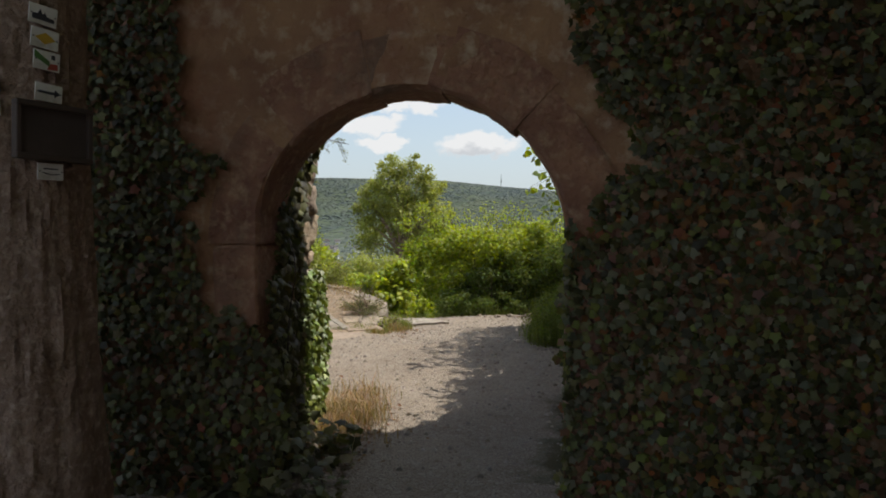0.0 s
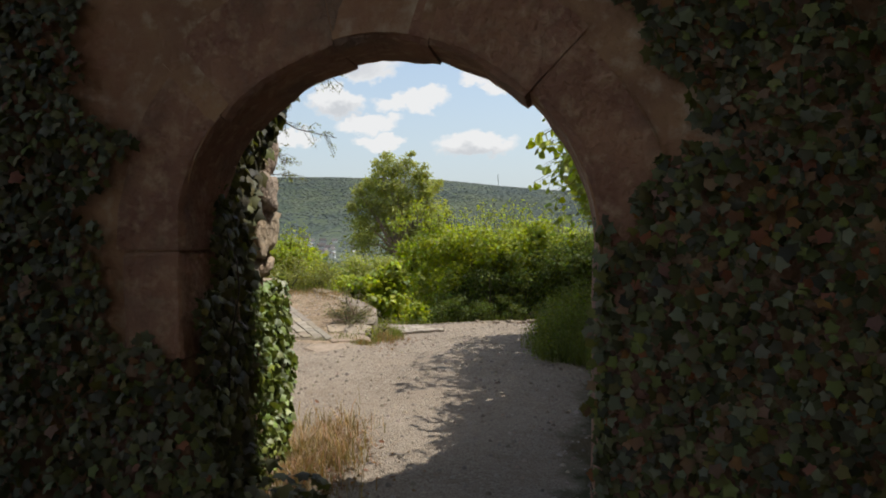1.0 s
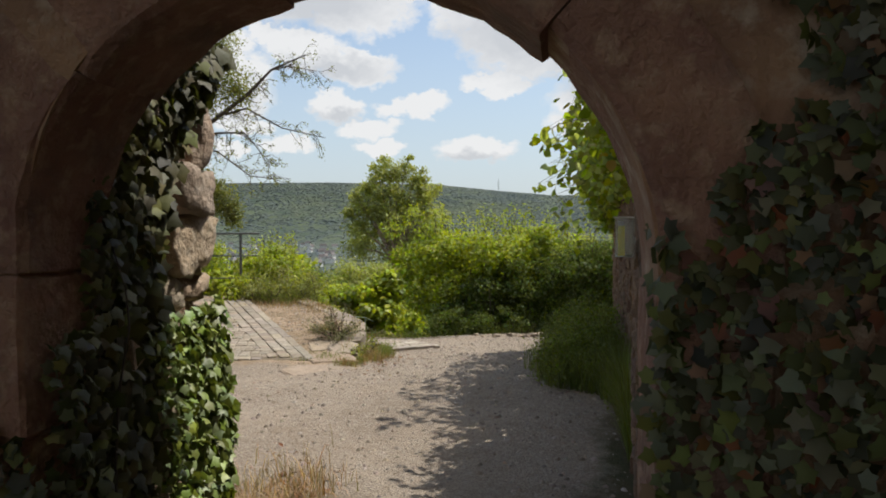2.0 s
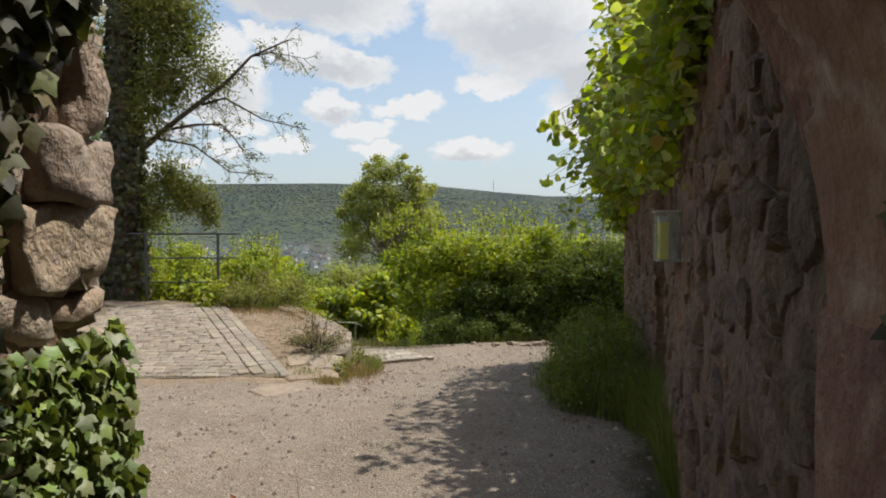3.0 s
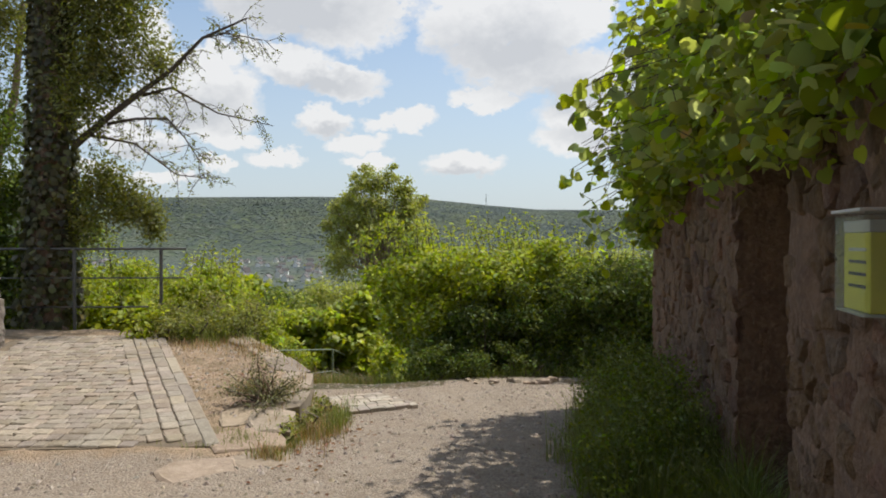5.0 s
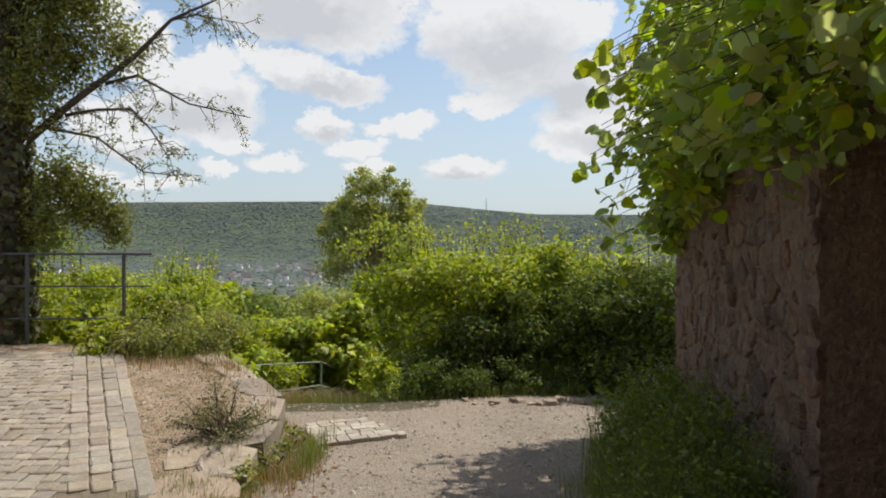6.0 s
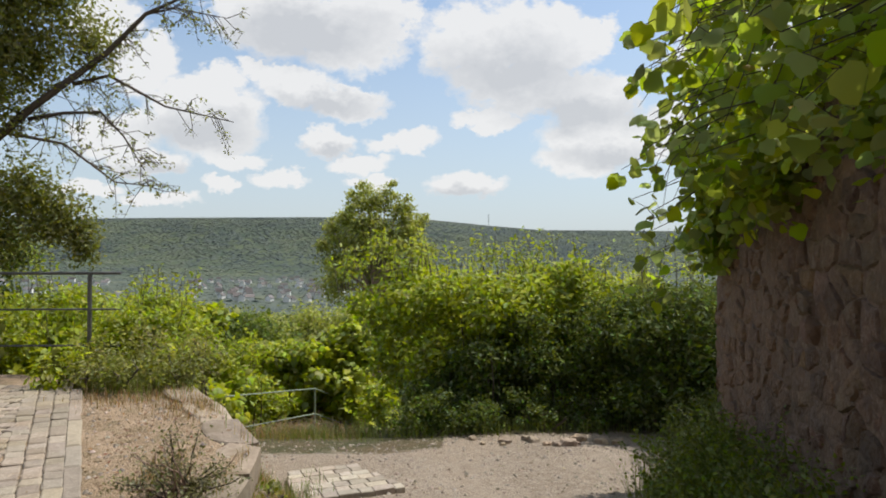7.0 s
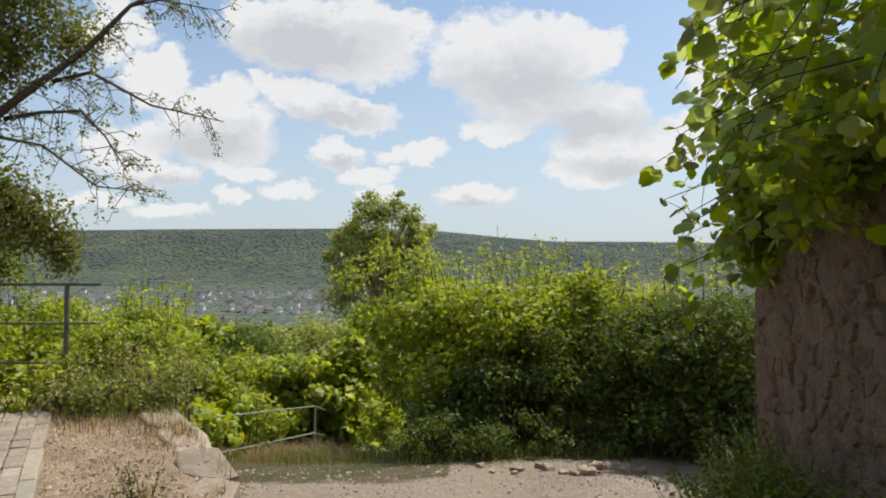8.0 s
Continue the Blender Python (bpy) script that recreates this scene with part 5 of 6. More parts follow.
def terrace():
    t = thing("pavement_terrace", "cobbled terrace of pale grey setts", "pavement", (-3.2, 11.5, terrace_z(11.5)), kind="structure")
    bed = [(x, y, terrace_z(y) - 0.004) for x, y in TERRACE] + [(x, y, terrace_z(y) - 0.3) for x, y in TERRACE]
    part("bed", mesh("bed", bed, [(0, 1, 2, 3), (7, 6, 5, 4), (0, 4, 5, 1), (1, 5, 6, 2), (2, 6, 7, 3), (3, 7, 4, 0)], JOINT), t)
    shapes = []
    for s in range(8):
        bm = bmesh.new()
        bmesh.ops.create_cube(bm, size=1)
        bmesh.ops.bevel(bm, geom=bm.edges[:], offset=0.09, segments=1, affect="EDGES")
        for q in bm.verts:
            c = q.co + Vector((s * 3.1, s * 7.7, 0))
            q.co += Vector((wobble(c, 2, 0.10), wobble(c + Vector((4, 0, 0)), 2, 0.10), wobble(c + Vector((0, 4, 0)), 2, 0.10)))
        shapes.append(from_bm("cobble", bm, COBBLE))
    rnd = random.Random(71)
    kx = lambda y: float(np.interp(y, [9.95, 13.55], [-1.43, -3.2]))
    slant = math.atan2(-1.77, 3.6)
    places = []
    # three long rows along the kerb
    for row, off in enumerate((0.068, 0.20, 0.332)):
        s = 0.06
        while s < 3.95:
            w = rnd.uniform(0.13, 0.24) if row == 0 else rnd.uniform(0.11, 0.16)
            y = 9.98 + (s + w / 2) * math.cos(slant)
            places.append((kx(y) - off / math.cos(slant), y, 0.13, w, -slant))
            s += w
    # the field, in courses across
    y = 9.91
    while y < 13.5:
        h = rnd.uniform(0.105, 0.13)
        right = kx(y) - 0.43 / math.cos(slant)
        x = -4.68 + rnd.uniform(0, 0.1)
        while x < right - 0.05:
            w = rnd.uniform(0.10, 0.165)
            places.append((x + w / 2, y + h / 2 + 0.04 * math.sin(x * 1.7), w, h, rnd.uniform(-.05, .05)))
            x += w
        y += h
    places.sort(key=lambda p: abs(p[1] - 10.3) + abs(p[0] + 2.4) * 0.4)
    V, F = [], []
    for i, (x, y, w, h, a) in enumerate(places):
        m = Matrix.Translation((x, y, terrace_z(y) - 0.03 + rnd.uniform(-.006, .005))) @ Euler((0.094 + rnd.uniform(-.03, .03), rnd.uniform(-.03, .03), a)).to_matrix().to_4x4() @ Matrix.Diagonal((w - 0.006, h - 0.006, 0.085, 1))
        me = rnd.choice(shapes)
        if i < 300:
            ob = new("cobble", me)
            ob.matrix_basis = m
            under(ob, t)
        else:
            k = len(V)
            V += [m @ q.co for q in me.vertices]
            F += [tuple(j + k for j in p.vertices) for p in me.polygons]
    far = material("far_cobble", [(0.285, 0.240, 0.188), (0.235, 0.196, 0.152), (0.34, 0.295, 0.24)], 12.0, 0.88, 0.7, 60, per="island", spread=0.12, stain=(0.20, 0.16, 0.11), stain_scale=2.2)
    part("far_cobbles", mesh("far_cobbles", V, F, far), t, kind="stuff")
    # kerb stones down the slanting side
    s, i = 0.0, 0
    while s < 3.95:
        w = rnd.uniform(0.42, 0.7)
        bm = block(-0.055, 0.055, 0.006, w - 0.006, -0.2, 0.012, i, 2, 0.012, 0.008)
        y = 9.95 + s * math.cos(slant)
        o = part("kerb_stone", from_bm("kerb_stone", bm, COBBLE), t)
        o.matrix_basis = Matrix.Translation((kx(y) + 0.045, y, terrace_z(y))) @ Euler((0.085, 0, -slant)).to_matrix().to_4x4()
        s, i = s + w, i + 1


terrace()


FLAG = material("worn_flag", [(0.27, 0.215, 0.16), (0.22, 0.175, 0.13), (0.32, 0.265, 0.20)], 6.0, 0.92, 0.7, 45, per="object", spread=0.12, stain=(0.20, 0.155, 0.10), stain_scale=3)


def flagstones():
    rnd = random.Random(81)
    spec = [(-1.33, 9.45, 0.56, 0.40, 0.35), (-0.98, 9.72, 0.50, 0.36, 0.75), (-1.18, 10.12, 0.62, 0.44, 0.30), (-1.10, 10.55, 0.40, 0.52, 0.10), (-1.40, 10.66, 0.28, 0.44, 0.20), (-1.08, 11.10, 0.36, 0.60, -0.05),
            (-1.10, 11.68, 0.36, 0.60, 0.08), (-1.32, 12.24, 0.36, 0.66, 0.52), (-1.66, 12.80, 0.36, 0.68, 0.55), (-2.03, 13.34, 0.36, 0.68, 0.58)]
    spec = [(x, y, w, d * 1.12, a, terrace_z(y) - 0.012 if y > 9.9 else ground_z(x, y) + 0.015) for x, y, w, d, a in spec]
    for i, (x, y, w, d, a, z) in enumerate(spec):
        bm = bmesh.new()
        ring = []
        for k in range(9):
            t = 2 * math.pi * (k + rnd.uniform(-.2, .2)) / 9
            rr = 0.47 * (1 + rnd.uniform(-.10, .10)) / max(abs(math.cos(t)), abs(math.sin(t))) ** 0.95
            ring.append((math.cos(t) * rr * w, math.sin(t) * rr * d))
        lo = [bm.verts.new((px, py, -0.22)) for px, py in ring]
        mid = [bm.verts.new((px, py, -0.012)) for px, py in ring]
        hi = [bm.verts.new((px * 0.90, py * 0.94, 0.0 + rnd.uniform(-.012, .008))) for px, py in ring]
        bm.faces.new(lo[::-1])
        bm.faces.new(hi)
        for r0, r1 in ((lo, mid), (mid, hi)):
            for k in range(9):
                bm.faces.new((r0[k], r0[(k + 1) % 9], r1[(k + 1) % 9], r1[k]))
        o = part("flagstone", from_bm("flagstone", bm, FLAG))
        o.matrix_basis = Matrix.Translation((x, y, z)) @ Euler((0.092 * math.cos(a), 0.092 * math.sin(a) + rnd.uniform(-.025, .025), a)).to_matrix().to_4x4()
        tagged(o, "worn sandstone flag edging the dry bank", "flagstone", group="flagstones along the bank")


flagstones()


def step():
    """The top step beside the path, made of setts."""
    t = thing("stone_step", "low step of pale stone setts beside the path", "step", (-0.2, 12.3, -0.3))
    rnd = random.Random(83)
    m = Matrix.Translation((-0.70, 11.80, -0.236)) @ Matrix.Rotation(radians(20), 4, "Z") @ Matrix.Rotation(radians(-1.2), 4, "Y") @ Matrix.Rotation(radians(-2), 4, "X")
    right = lambda y: 0.88 - 0.22 * y
    V = [m @ Vector(q) for q in [(0.01, 0.01, 0.08), (right(0) - 0.02, 0.01, 0.08), (right(0.9) - 0.02, 0.9, 0.08), (0.12, 0.9, 0.08), (0.01, 0.01, -0.2), (right(0) - 0.02, 0.01, -0.2), (right(0.9) - 0.02, 0.9, -0.2), (0.12, 0.9, -0.2)]]
    part("bed", mesh("bed", V, [(0, 1, 2, 3), (7, 6, 5, 4), (0, 4, 5, 1), (1, 5, 6, 2), (2, 6, 7, 3), (3, 7, 4, 0)], JOINT), t)
    y, row = 0.0, 0
    while y < 0.85:
        d = rnd.uniform(0.11, 0.14)
        x, end = 0.12 * y + rnd.uniform(-.02, .02), right(y + d / 2)
        while x < end - 0.04:
            w = min(rnd.uniform(0.10, 0.18), end - x)
            nm = "edge_sett" if row == 0 else "sett"
            o = part(nm, from_bm(nm, block(x + 0.002, x + w - 0.002, y + 0.002, y + d - 0.002, -0.2, 0.098 - rnd.uniform(0, .009), x + y * 3, 0, 0.006, 0.006), STEP_STONE), t)
            o.matrix_basis = m
            x += w
        y, row = y + d, row + 1


STEP_STONE = material("pale_sett", [(0.34, 0.29, 0.23), (0.28, 0.238, 0.188), (0.39, 0.345, 0.285)], 12.0, 0.88, 0.5, 70, per="object", spread=0.14)
step()

# ---- railings ----


def rod(a, b, r=0.01, sides=8):
    return mesh("bar", *tube([a, b], [r, r], sides), STEEL, True)


def railing():
    t = thing("railing", "thin grey steel railing at the terrace edge", "railing", (-3.9, 14.45, terrace_z(14.2)))
    z0 = terrace_z(14.2) - 0.02
    for x in (-4.65, -3.465):
        part("post", mesh("post", *tube([(x, 14.45, z0 - 0.3), (x, 14.45, 1.49)], [0.024, 0.024], 10), STEEL, True), t)
    for z, r in ((1.49, 0.017), (1.09, 0.011), (0.69, 0.011)):
        part("rail", mesh("rail", *tube([(-6.3, 14.45, z), (-3.12, 14.45, z)], [r, r], 8), STEEL, True), t)


RAIL_PAINT = material("weathered_green_paint", [(0.24, 0.29, 0.21), (0.19, 0.22, 0.17)], 30.0, 0.6, 0.1, 90)


def cable_fence():
    t = thing("rail_fence", "low thin metal rail along the descending steps", "railing", (-1.75, 18.5, -1.2))
    posts = [(-2.4, 15.5, -0.09), (-1.735, 19.0, -0.615), (-1.05, 20.3, -1.20)]
    for x, y, z in posts:
        part("post", mesh("post", *tube([(x, y, z - 1.3), (x, y, z)], [0.016, 0.016], 8), RAIL_PAINT, True), t)
    for drop in (0, 0.44):
        for a, b in zip(posts, posts[1:]):
            part("rail", mesh("rail", *tube([(a[0], a[1], a[2] - drop), (b[0], b[1], b[2] - drop)], [0.011, 0.011], 6), RAIL_PAINT, True), t)


railing()
cable_fence()

# ---- ivy-clad tree behind the terrace ----


def twigs(start, end, rr, n, spread, leaves, sets, thin=0.006, droop=0.1):
    a, b = Vector(start), Vector(end)
    for _ in range(n):
        k = rr.uniform(0.15, 1.0)
        p = a.lerp(b, k)
        d = Vector((rr.uniform(-.4, 1), rr.uniform(-.7, .7), rr.uniform(-.9, .7))).normalized() * spread * rr.uniform(0.4, 1)
        q = p + d * 0.5 + Vector((0, 0, rr.uniform(-.04, .05)))
        e = p + d + Vector((0, 0, -droop * rr.random()))
        sets.append(([p, q, e], [thin, thin * 0.7, thin * 0.35]))
        for j in range(3):
            f = q.lerp(e, rr.random())
            g = f + Vector((rr.uniform(-.5, .6), rr.uniform(-.4, .4), rr.uniform(-.6, .4))) * spread * 0.45
            sets.append(([f, (f + g) / 2 + Vector((0, 0, 0.01)), g], [thin * 0.5, thin * 0.4, thin * 0.25]))
            for m in range(leaves):
                LEAVES.append(tuple(f.lerp(g, rr.random()) + Vector((rr.uniform(-.03, .03), rr.uniform(-.03, .03), rr.uniform(-.03, .03)))))


LEAVES = []
OLIVE = material("olive_leaf", [(0.19, 0.20, 0.046), (0.235, 0.225, 0.066)], 1.5, 0.6, 0.0, 50, 0.35, "island", 0.35, gloss=0.3)


def ivy_tree():
    t = thing("tree", "ivy-clad trunk with bare twiggy branches by the railing", "tree", (-5.05, 14.75, 0.45))
    part("trunk", tubes("trunk", [([(-5.17, 14.75, 0.2), (-5.15, 14.75, 2), (-5.08, 14.75, 4.5), (-5.04, 14.75, 9)], [0.27, 0.23, 0.21, 0.15])], BARK, 14), t)
    r = np.random.default_rng(91)
    n = 3600
    z = r.uniform(0.4, 5.6, n) ** 1.0
    a = r.uniform(0, 6.283, n)
    rad = 0.25 + 0.13 * r.random(n) * np.interp(z, [0, 1, 2.2, 3.5, 5.6], [2.2, 1.6, 1.0, 0.6, 0.3])
    P = np.stack([-5.15 + 0.015 * z + rad * np.cos(a), 14.75 + rad * np.sin(a), z], 1)
    N = np.stack([np.cos(a), np.sin(a), np.full(n, 0.35)], 1)
    part("ivy_leaves", leaf_mesh("ivy_leaves", P, N, r.uniform(0.06, 0.12, n), IVY, IVY_SHAPE, IVY_FACES, hang(n, 91), 0.45, 91), t, "dark ivy leaves clothing the trunk", "stuff")
    rr = random.Random(92)
    Y = 14.7
    limbs = [[(-4.75, Y, 2.95), (-4.2, Y - .1, 3.36), (-3.36, Y - .1, 3.99), (-2.93, Y - .1, 4.43), (-2.28, Y - .2, 4.68)],
             [(-4.3, Y, 3.25), (-3.9, Y, 3.32), (-3.43, Y - .1, 3.31), (-3.22, Y, 3.06), (-2.97, Y, 2.66)],
             [(-3.8, Y, 3.65), (-3.43, Y + .1, 3.78), (-2.78, Y + .1, 3.42), (-1.99, Y + .1, 3.24)],
             [(-2.93, Y - .1, 4.43), (-2.6, Y - .1, 4.5), (-2.03, Y, 4.42)],
             [(-4.6, Y, 3.1), (-4.0, Y + .2, 3.0), (-3.4, Y + .2, 2.55), (-2.95, Y + .2, 2.5)],
             [(-5.0, Y, 4.3), (-4.5, Y, 4.9), (-3.9, Y, 5.3)], [(-5.0, Y, 3.8), (-4.5, Y + .3, 4.2), (-3.9, Y + .3, 4.45)]]
    for i, l in enumerate(limbs):
        w = (0.055, 0.026, 0.026, 0.016, 0.022, 0.03, 0.03)[i]
        br = part("branch", tubes("branch", [(l, [w * (1 - 0.8 * k / (len(l) - 1)) for k in range(len(l))])], TWIG, 7), t)
        sets = []
        for p, q in zip(l, l[1:]):
            twigs(p, q, rr, 12 if i < 5 else 14, 0.42, 3 if i < 5 else 6, sets)
        part("twig_spray", tubes("twig_spray", sets, TWIG, 4), br, kind="stuff")
    P = np.array(LEAVES)
    part("leaves", leaf_mesh("leaves", P, np.tile([0, 0, 1.0], (len(P), 1)), RNG.uniform(0.03, 0.06, len(P)), OLIVE, jitter=0.9, seed=93), t, kind="stuff")
    # leafy boughs near the trunk
    P, N = blob_points([(-4.45, 14.6, 4.5, 0.5, 0.4, 0.7), (-4.3, 14.6, 5.4, 0.7, 0.5, 0.6), (-4.4, 14.8, 2.5, 0.35, 0.3, 0.4), (-4.0, 14.8, 2.2, 0.42, 0.3, 0.32), (-3.75, 14.8, 1.95, 0.25, 0.2, 0.25), (-4.6, 14.7, 1.9, 0.3, 0.3, 0.4), (-4.2, 14.7, 3.9, 0.35, 0.3, 0.4), (-5.9, 14.9, 4.8, 0.6, 0.5, 0.8), (-4.55, 14.5, 3.5, 0.4, 0.4, 0.5), (-4.0, 14.6, 4.6, 0.5, 0.4, 0.5), (-3.6, 14.7, 4.1, 0.4, 0.3, 0.4), (-4.35, 14.8, 2.35, 0.42, 0.3, 0.34), (-4.1, 14.8, 2.0, 0.36, 0.3, 0.24), (-3.7, 14.8, 1.75, 0.2, 0.2, 0.2), (-4.5, 14.6, 4.0, 0.45, 0.4, 0.5), (-4.1, 14.6, 5.0, 0.6, 0.4, 0.5), (-4.6, 14.6, 5.2, 0.5, 0.4, 0.6)], 850, 94, 0.95)
    part("bough_leaves", leaf_mesh("bough_leaves", P, N * 0.3 + np.array([0, 0, 0.8]), RNG.uniform(0.04, 0.075, len(P)), OLIVE, jitter=0.8, seed=94), t, kind="stuff")


ivy_tree()
bush("shrub", clumps(-7.2, -5.4, 15.3, 16.6, 0.0, 3.0, 42, 0.25, 0.5, 27), DIM_LEAF, 330, 0.085, "dark overgrown shrub between garden wall and ivy trunk", "bush", 27, 0.8, 0.8)


def back_tree():
    global LEAVES
    LEAVES = []
    t = thing("tree", "dark forked small tree behind the garden wall", "tree", (-6.9, 16.2, 0.0))
    rr = random.Random(97)
    stems = [[(-6.9, 16.2, -0.3), (-6.85, 16.2, 1.8), (-6.75, 16.2, 2.9)], [(-6.75, 16.2, 2.9), (-7.3, 16.1, 3.8), (-7.8, 16.0, 5.0)], [(-6.75, 16.2, 2.9), (-6.4, 16.1, 3.9), (-6.2, 16.0, 5.4)], [(-7.3, 16.1, 3.8), (-8.2, 16.0, 4.2), (-9.0, 16, 4.9)]]
    for i, l in enumerate(stems):
        w = (0.13, 0.07, 0.07, 0.045)[i]
        part("trunk" if i == 0 else "limb", tubes("limb", [(l, [w, w * 0.85, w * 0.5])], BARK, 8), t)
        if i:
            sets = []
            for p, q in zip(l, l[1:]):
                twigs(p, q, rr, 34, 0.75, 8, sets, 0.009)
            part("twig_spray", tubes("twig_spray", sets, TWIG, 4), t, kind="stuff")
    P = np.array(LEAVES)
    part("leaves", leaf_mesh("leaves", P, np.tile([0, 0, 1.0], (len(P), 1)), RNG.uniform(0.04, 0.08, len(P)), DARK_LEAF, jitter=0.9, seed=98), t, kind="stuff")
    P, N = blob_points([(-6.6, 15.6, 1.6, 0.9, 0.6, 1.1), (-7.4, 15.8, 2.2, 0.9, 0.6, 0.9), (-6.0, 15.4, 0.9, 0.6, 0.5, 0.9), (-6.3, 15.6, 3.3, 0.6, 0.5, 0.7), (-7.6, 15.8, 3.6, 0.9, 0.5, 0.8)], 330, 99, 0.8)
    part("lower_leaves", leaf_mesh("lower_leaves", P, N * 0.3 + np.array([0, 0, 0.8]), RNG.uniform(0.05, 0.09, len(P)), DARK_LEAF, jitter=0.8, seed=99), t, kind="stuff")


back_tree()

# ---- grass and low plants ----


def blades(name, pts, height, mat, label, seed, lean=0.45, category="grass"):
    r = np.random.default_rng(seed)
    n = len(pts)
    h = height * r.uniform(0.45, 1.2, n) * np.array([0.75 + 0.55 * noise.noise(Vector((p[0] * 3.1, p[1] * 3.1, seed))) for p in pts])
    a = r.uniform(0, 6.283, n)
    w = 0.0016 + 0.0016 * r.random(n)
    d = np.stack([np.cos(a), np.sin(a), np.zeros(n)], 1)
    s = np.stack([-np.sin(a), np.cos(a), np.zeros(n)], 1)
    L = (lean * r.random(n) * h)[:, None]
    up = np.array([0, 0, 1.0])
    v = np.stack([pts - s * w[:, None], pts + s * w[:, None], pts + d * L * 0.35 + up * (h * 0.6)[:, None] + s * w[:, None] * 0.8, pts + d * L * 0.35 + up * (h * 0.6)[:, None] - s * w[:, None] * 0.8, pts + d * L + up * (h * (1 - 0.2 * r.random(n)))[:, None]], 1)
    f = np.array([(0, 1, 2), (0, 2, 3), (3, 2, 4)])[None] + (np.arange(n) * 5)[:, None, None]
    o = new(name, mesh(name, v.reshape(-1, 3), f.reshape(-1, 3), mat))
    return tagged(o, label, category, kind="stuff")


def scatter(n, cx, cy, rx, ry, seed):
    r = np.random.default_rng(seed)
    d = r.normal(0, 0.5, (n, 2))
    x, y = cx + d[:, 0] * rx, cy + d[:, 1] * ry
    return np.array([(a, b, ground_z(a, b) - 0.01) for a, b in zip(x, y)])


def wall_foot_grass():
    r = np.random.default_rng(101)
    y = r.uniform(6.3, 12.5, 17000)
    k = np.interp(y, [6.3, 7.6, 8.2, 8.8, 10.8, 11.5, 12.5], [0.05, 0.08, 0.45, 1.0, 1.0, 0.75, 0.3])
    wx = np.array([wall_x(b) for b in y])
    k = k * np.array([0.9 + 0.3 * noise.noise(Vector((0, b * 2.3, 4))) + 0.2 * noise.noise(Vector((0, b * 7, 4))) for b in y])
    x = wx - 0.02 - k * r.random(len(y)) ** 1.2
    p = np.array([(a, b, ground_z(a, b) - 0.01) for a, b in zip(x, y)])
    keep = r.random(len(y)) < np.interp(y, [7.6, 8.4], [0.25, 1.0])
    blades("tall_grass", p[keep], 0.60, GRASS, "tall green grass along the wall foot", 102, 0.8)
    rr = random.Random(105)
    t = thing("weeds", "rounded bank of leafy green weeds along the wall foot", "weeds", (1.6, 9.5, 0))
    blobs = []
    for b in np.arange(8.3, 11.6, 0.2):
        for _ in range(3):
            off = rr.uniform(0.08, 0.78)
            tall = 0.62 * math.sqrt(max(1 - (off / 1.05) ** 2, 0.05)) * float(np.interp(b, [8.3, 9.0, 10.8, 11.6], [0.7, 1.0, 1.0, 0.7]))
            s = rr.uniform(0.14, 0.25)
            blobs.append((wall_x(b) - off, b + rr.uniform(-.1, .1), tall * rr.uniform(0.45, 1.0) - 0.02, s, s, s))
    blobs += [(wall_x(b) - 0.1, b, 0.12, 0.16, 0.25, 0.25) for b in np.arange(7.6, 8.3, 0.3)]
    p, n = blob_points(blobs, 480, 103, 0.9)
    part("leaves", leaf_mesh("leaves", p, n * 0.4 + np.array([0, 0, 0.7]), r.uniform(0.016, 0.040, len(p)), WEEDS, jitter=0.9, seed=104), t, kind="stuff")
    # seed-headed stalks that lean out of the bank
    tips = []
    for _ in range(260):
        b, off = rr.uniform(8.4, 11.6), rr.uniform(0.1, 0.85)
        x0 = wall_x(b) - off
        h = rr.uniform(0.45, 0.85) * math.sqrt(max(1 - (off / 1.1) ** 2, 0.15))
        tips.append(([(x0, b, 0.0), (x0 - 0.04, b - 0.02, h * 0.7), (x0 - rr.uniform(.05, .2), b - rr.uniform(-.1, .12), h)], [0.003, 0.0022, 0.0012]))
    part("stalks", tubes("stalks", tips, GRASS, 3), t, kind="stuff")
    P = np.array([tuple(Vector(q[0][1]).lerp(Vector(q[0][2]), rr.uniform(0.2, 1.05))) for q in tips for _ in range(9)]) + r.normal(0, 0.012, (len(tips) * 9, 3))
    part("stalk_leaves", leaf_mesh("stalk_leaves", P, np.tile([0, 0, 1.0], (len(P), 1)), r.uniform(0.02, 0.05, len(P)), WEEDS, jitter=0.8, seed=106), t, kind="stuff")


WEEDS = material("green_weed_leaf", [(0.14, 0.19, 0.036), (0.18, 0.225, 0.046)], 2.0, 0.65, 0.0, 50, 0.3, "island", 0.35, gloss=0.25)
wall_foot_grass()
blades("dry_grass", scatter(3600, -0.78, 5.35, 0.30, 0.75, 111), 0.20, STRAW, "dry straw grass by the broken pier", 111, 1.1)
blades("dry_grass", scatter(900, -0.70, 11.0, 0.16, 0.8, 112), 0.18, STRAW, "dry straw tufts along the bank edge", 112)
blades("dry_grass", scatter(1500, -2.6, 13.9, 0.7, 0.45, 113), 0.16, STRAW, "dry straw grass on the bank", 113)
blades("dry_grass", scatter(1800, -4.5, 10.6, 0.25, 1.5, 114), 0.14, STRAW, "dry grass at the garden wall foot", 114)
blades("dry_grass", scatter(3000, -1.5, 16.8, 0.9, 1.4, 115), 0.30, STRAW, "dry grass on the slope beside the steps", 115, 1.3)
blades("slope_grass", scatter(1600, -1.2, 16.2, 1.2, 1.2, 148), 0.30, GRASS, "green grass on the slope beside the steps", 148, 1.1)


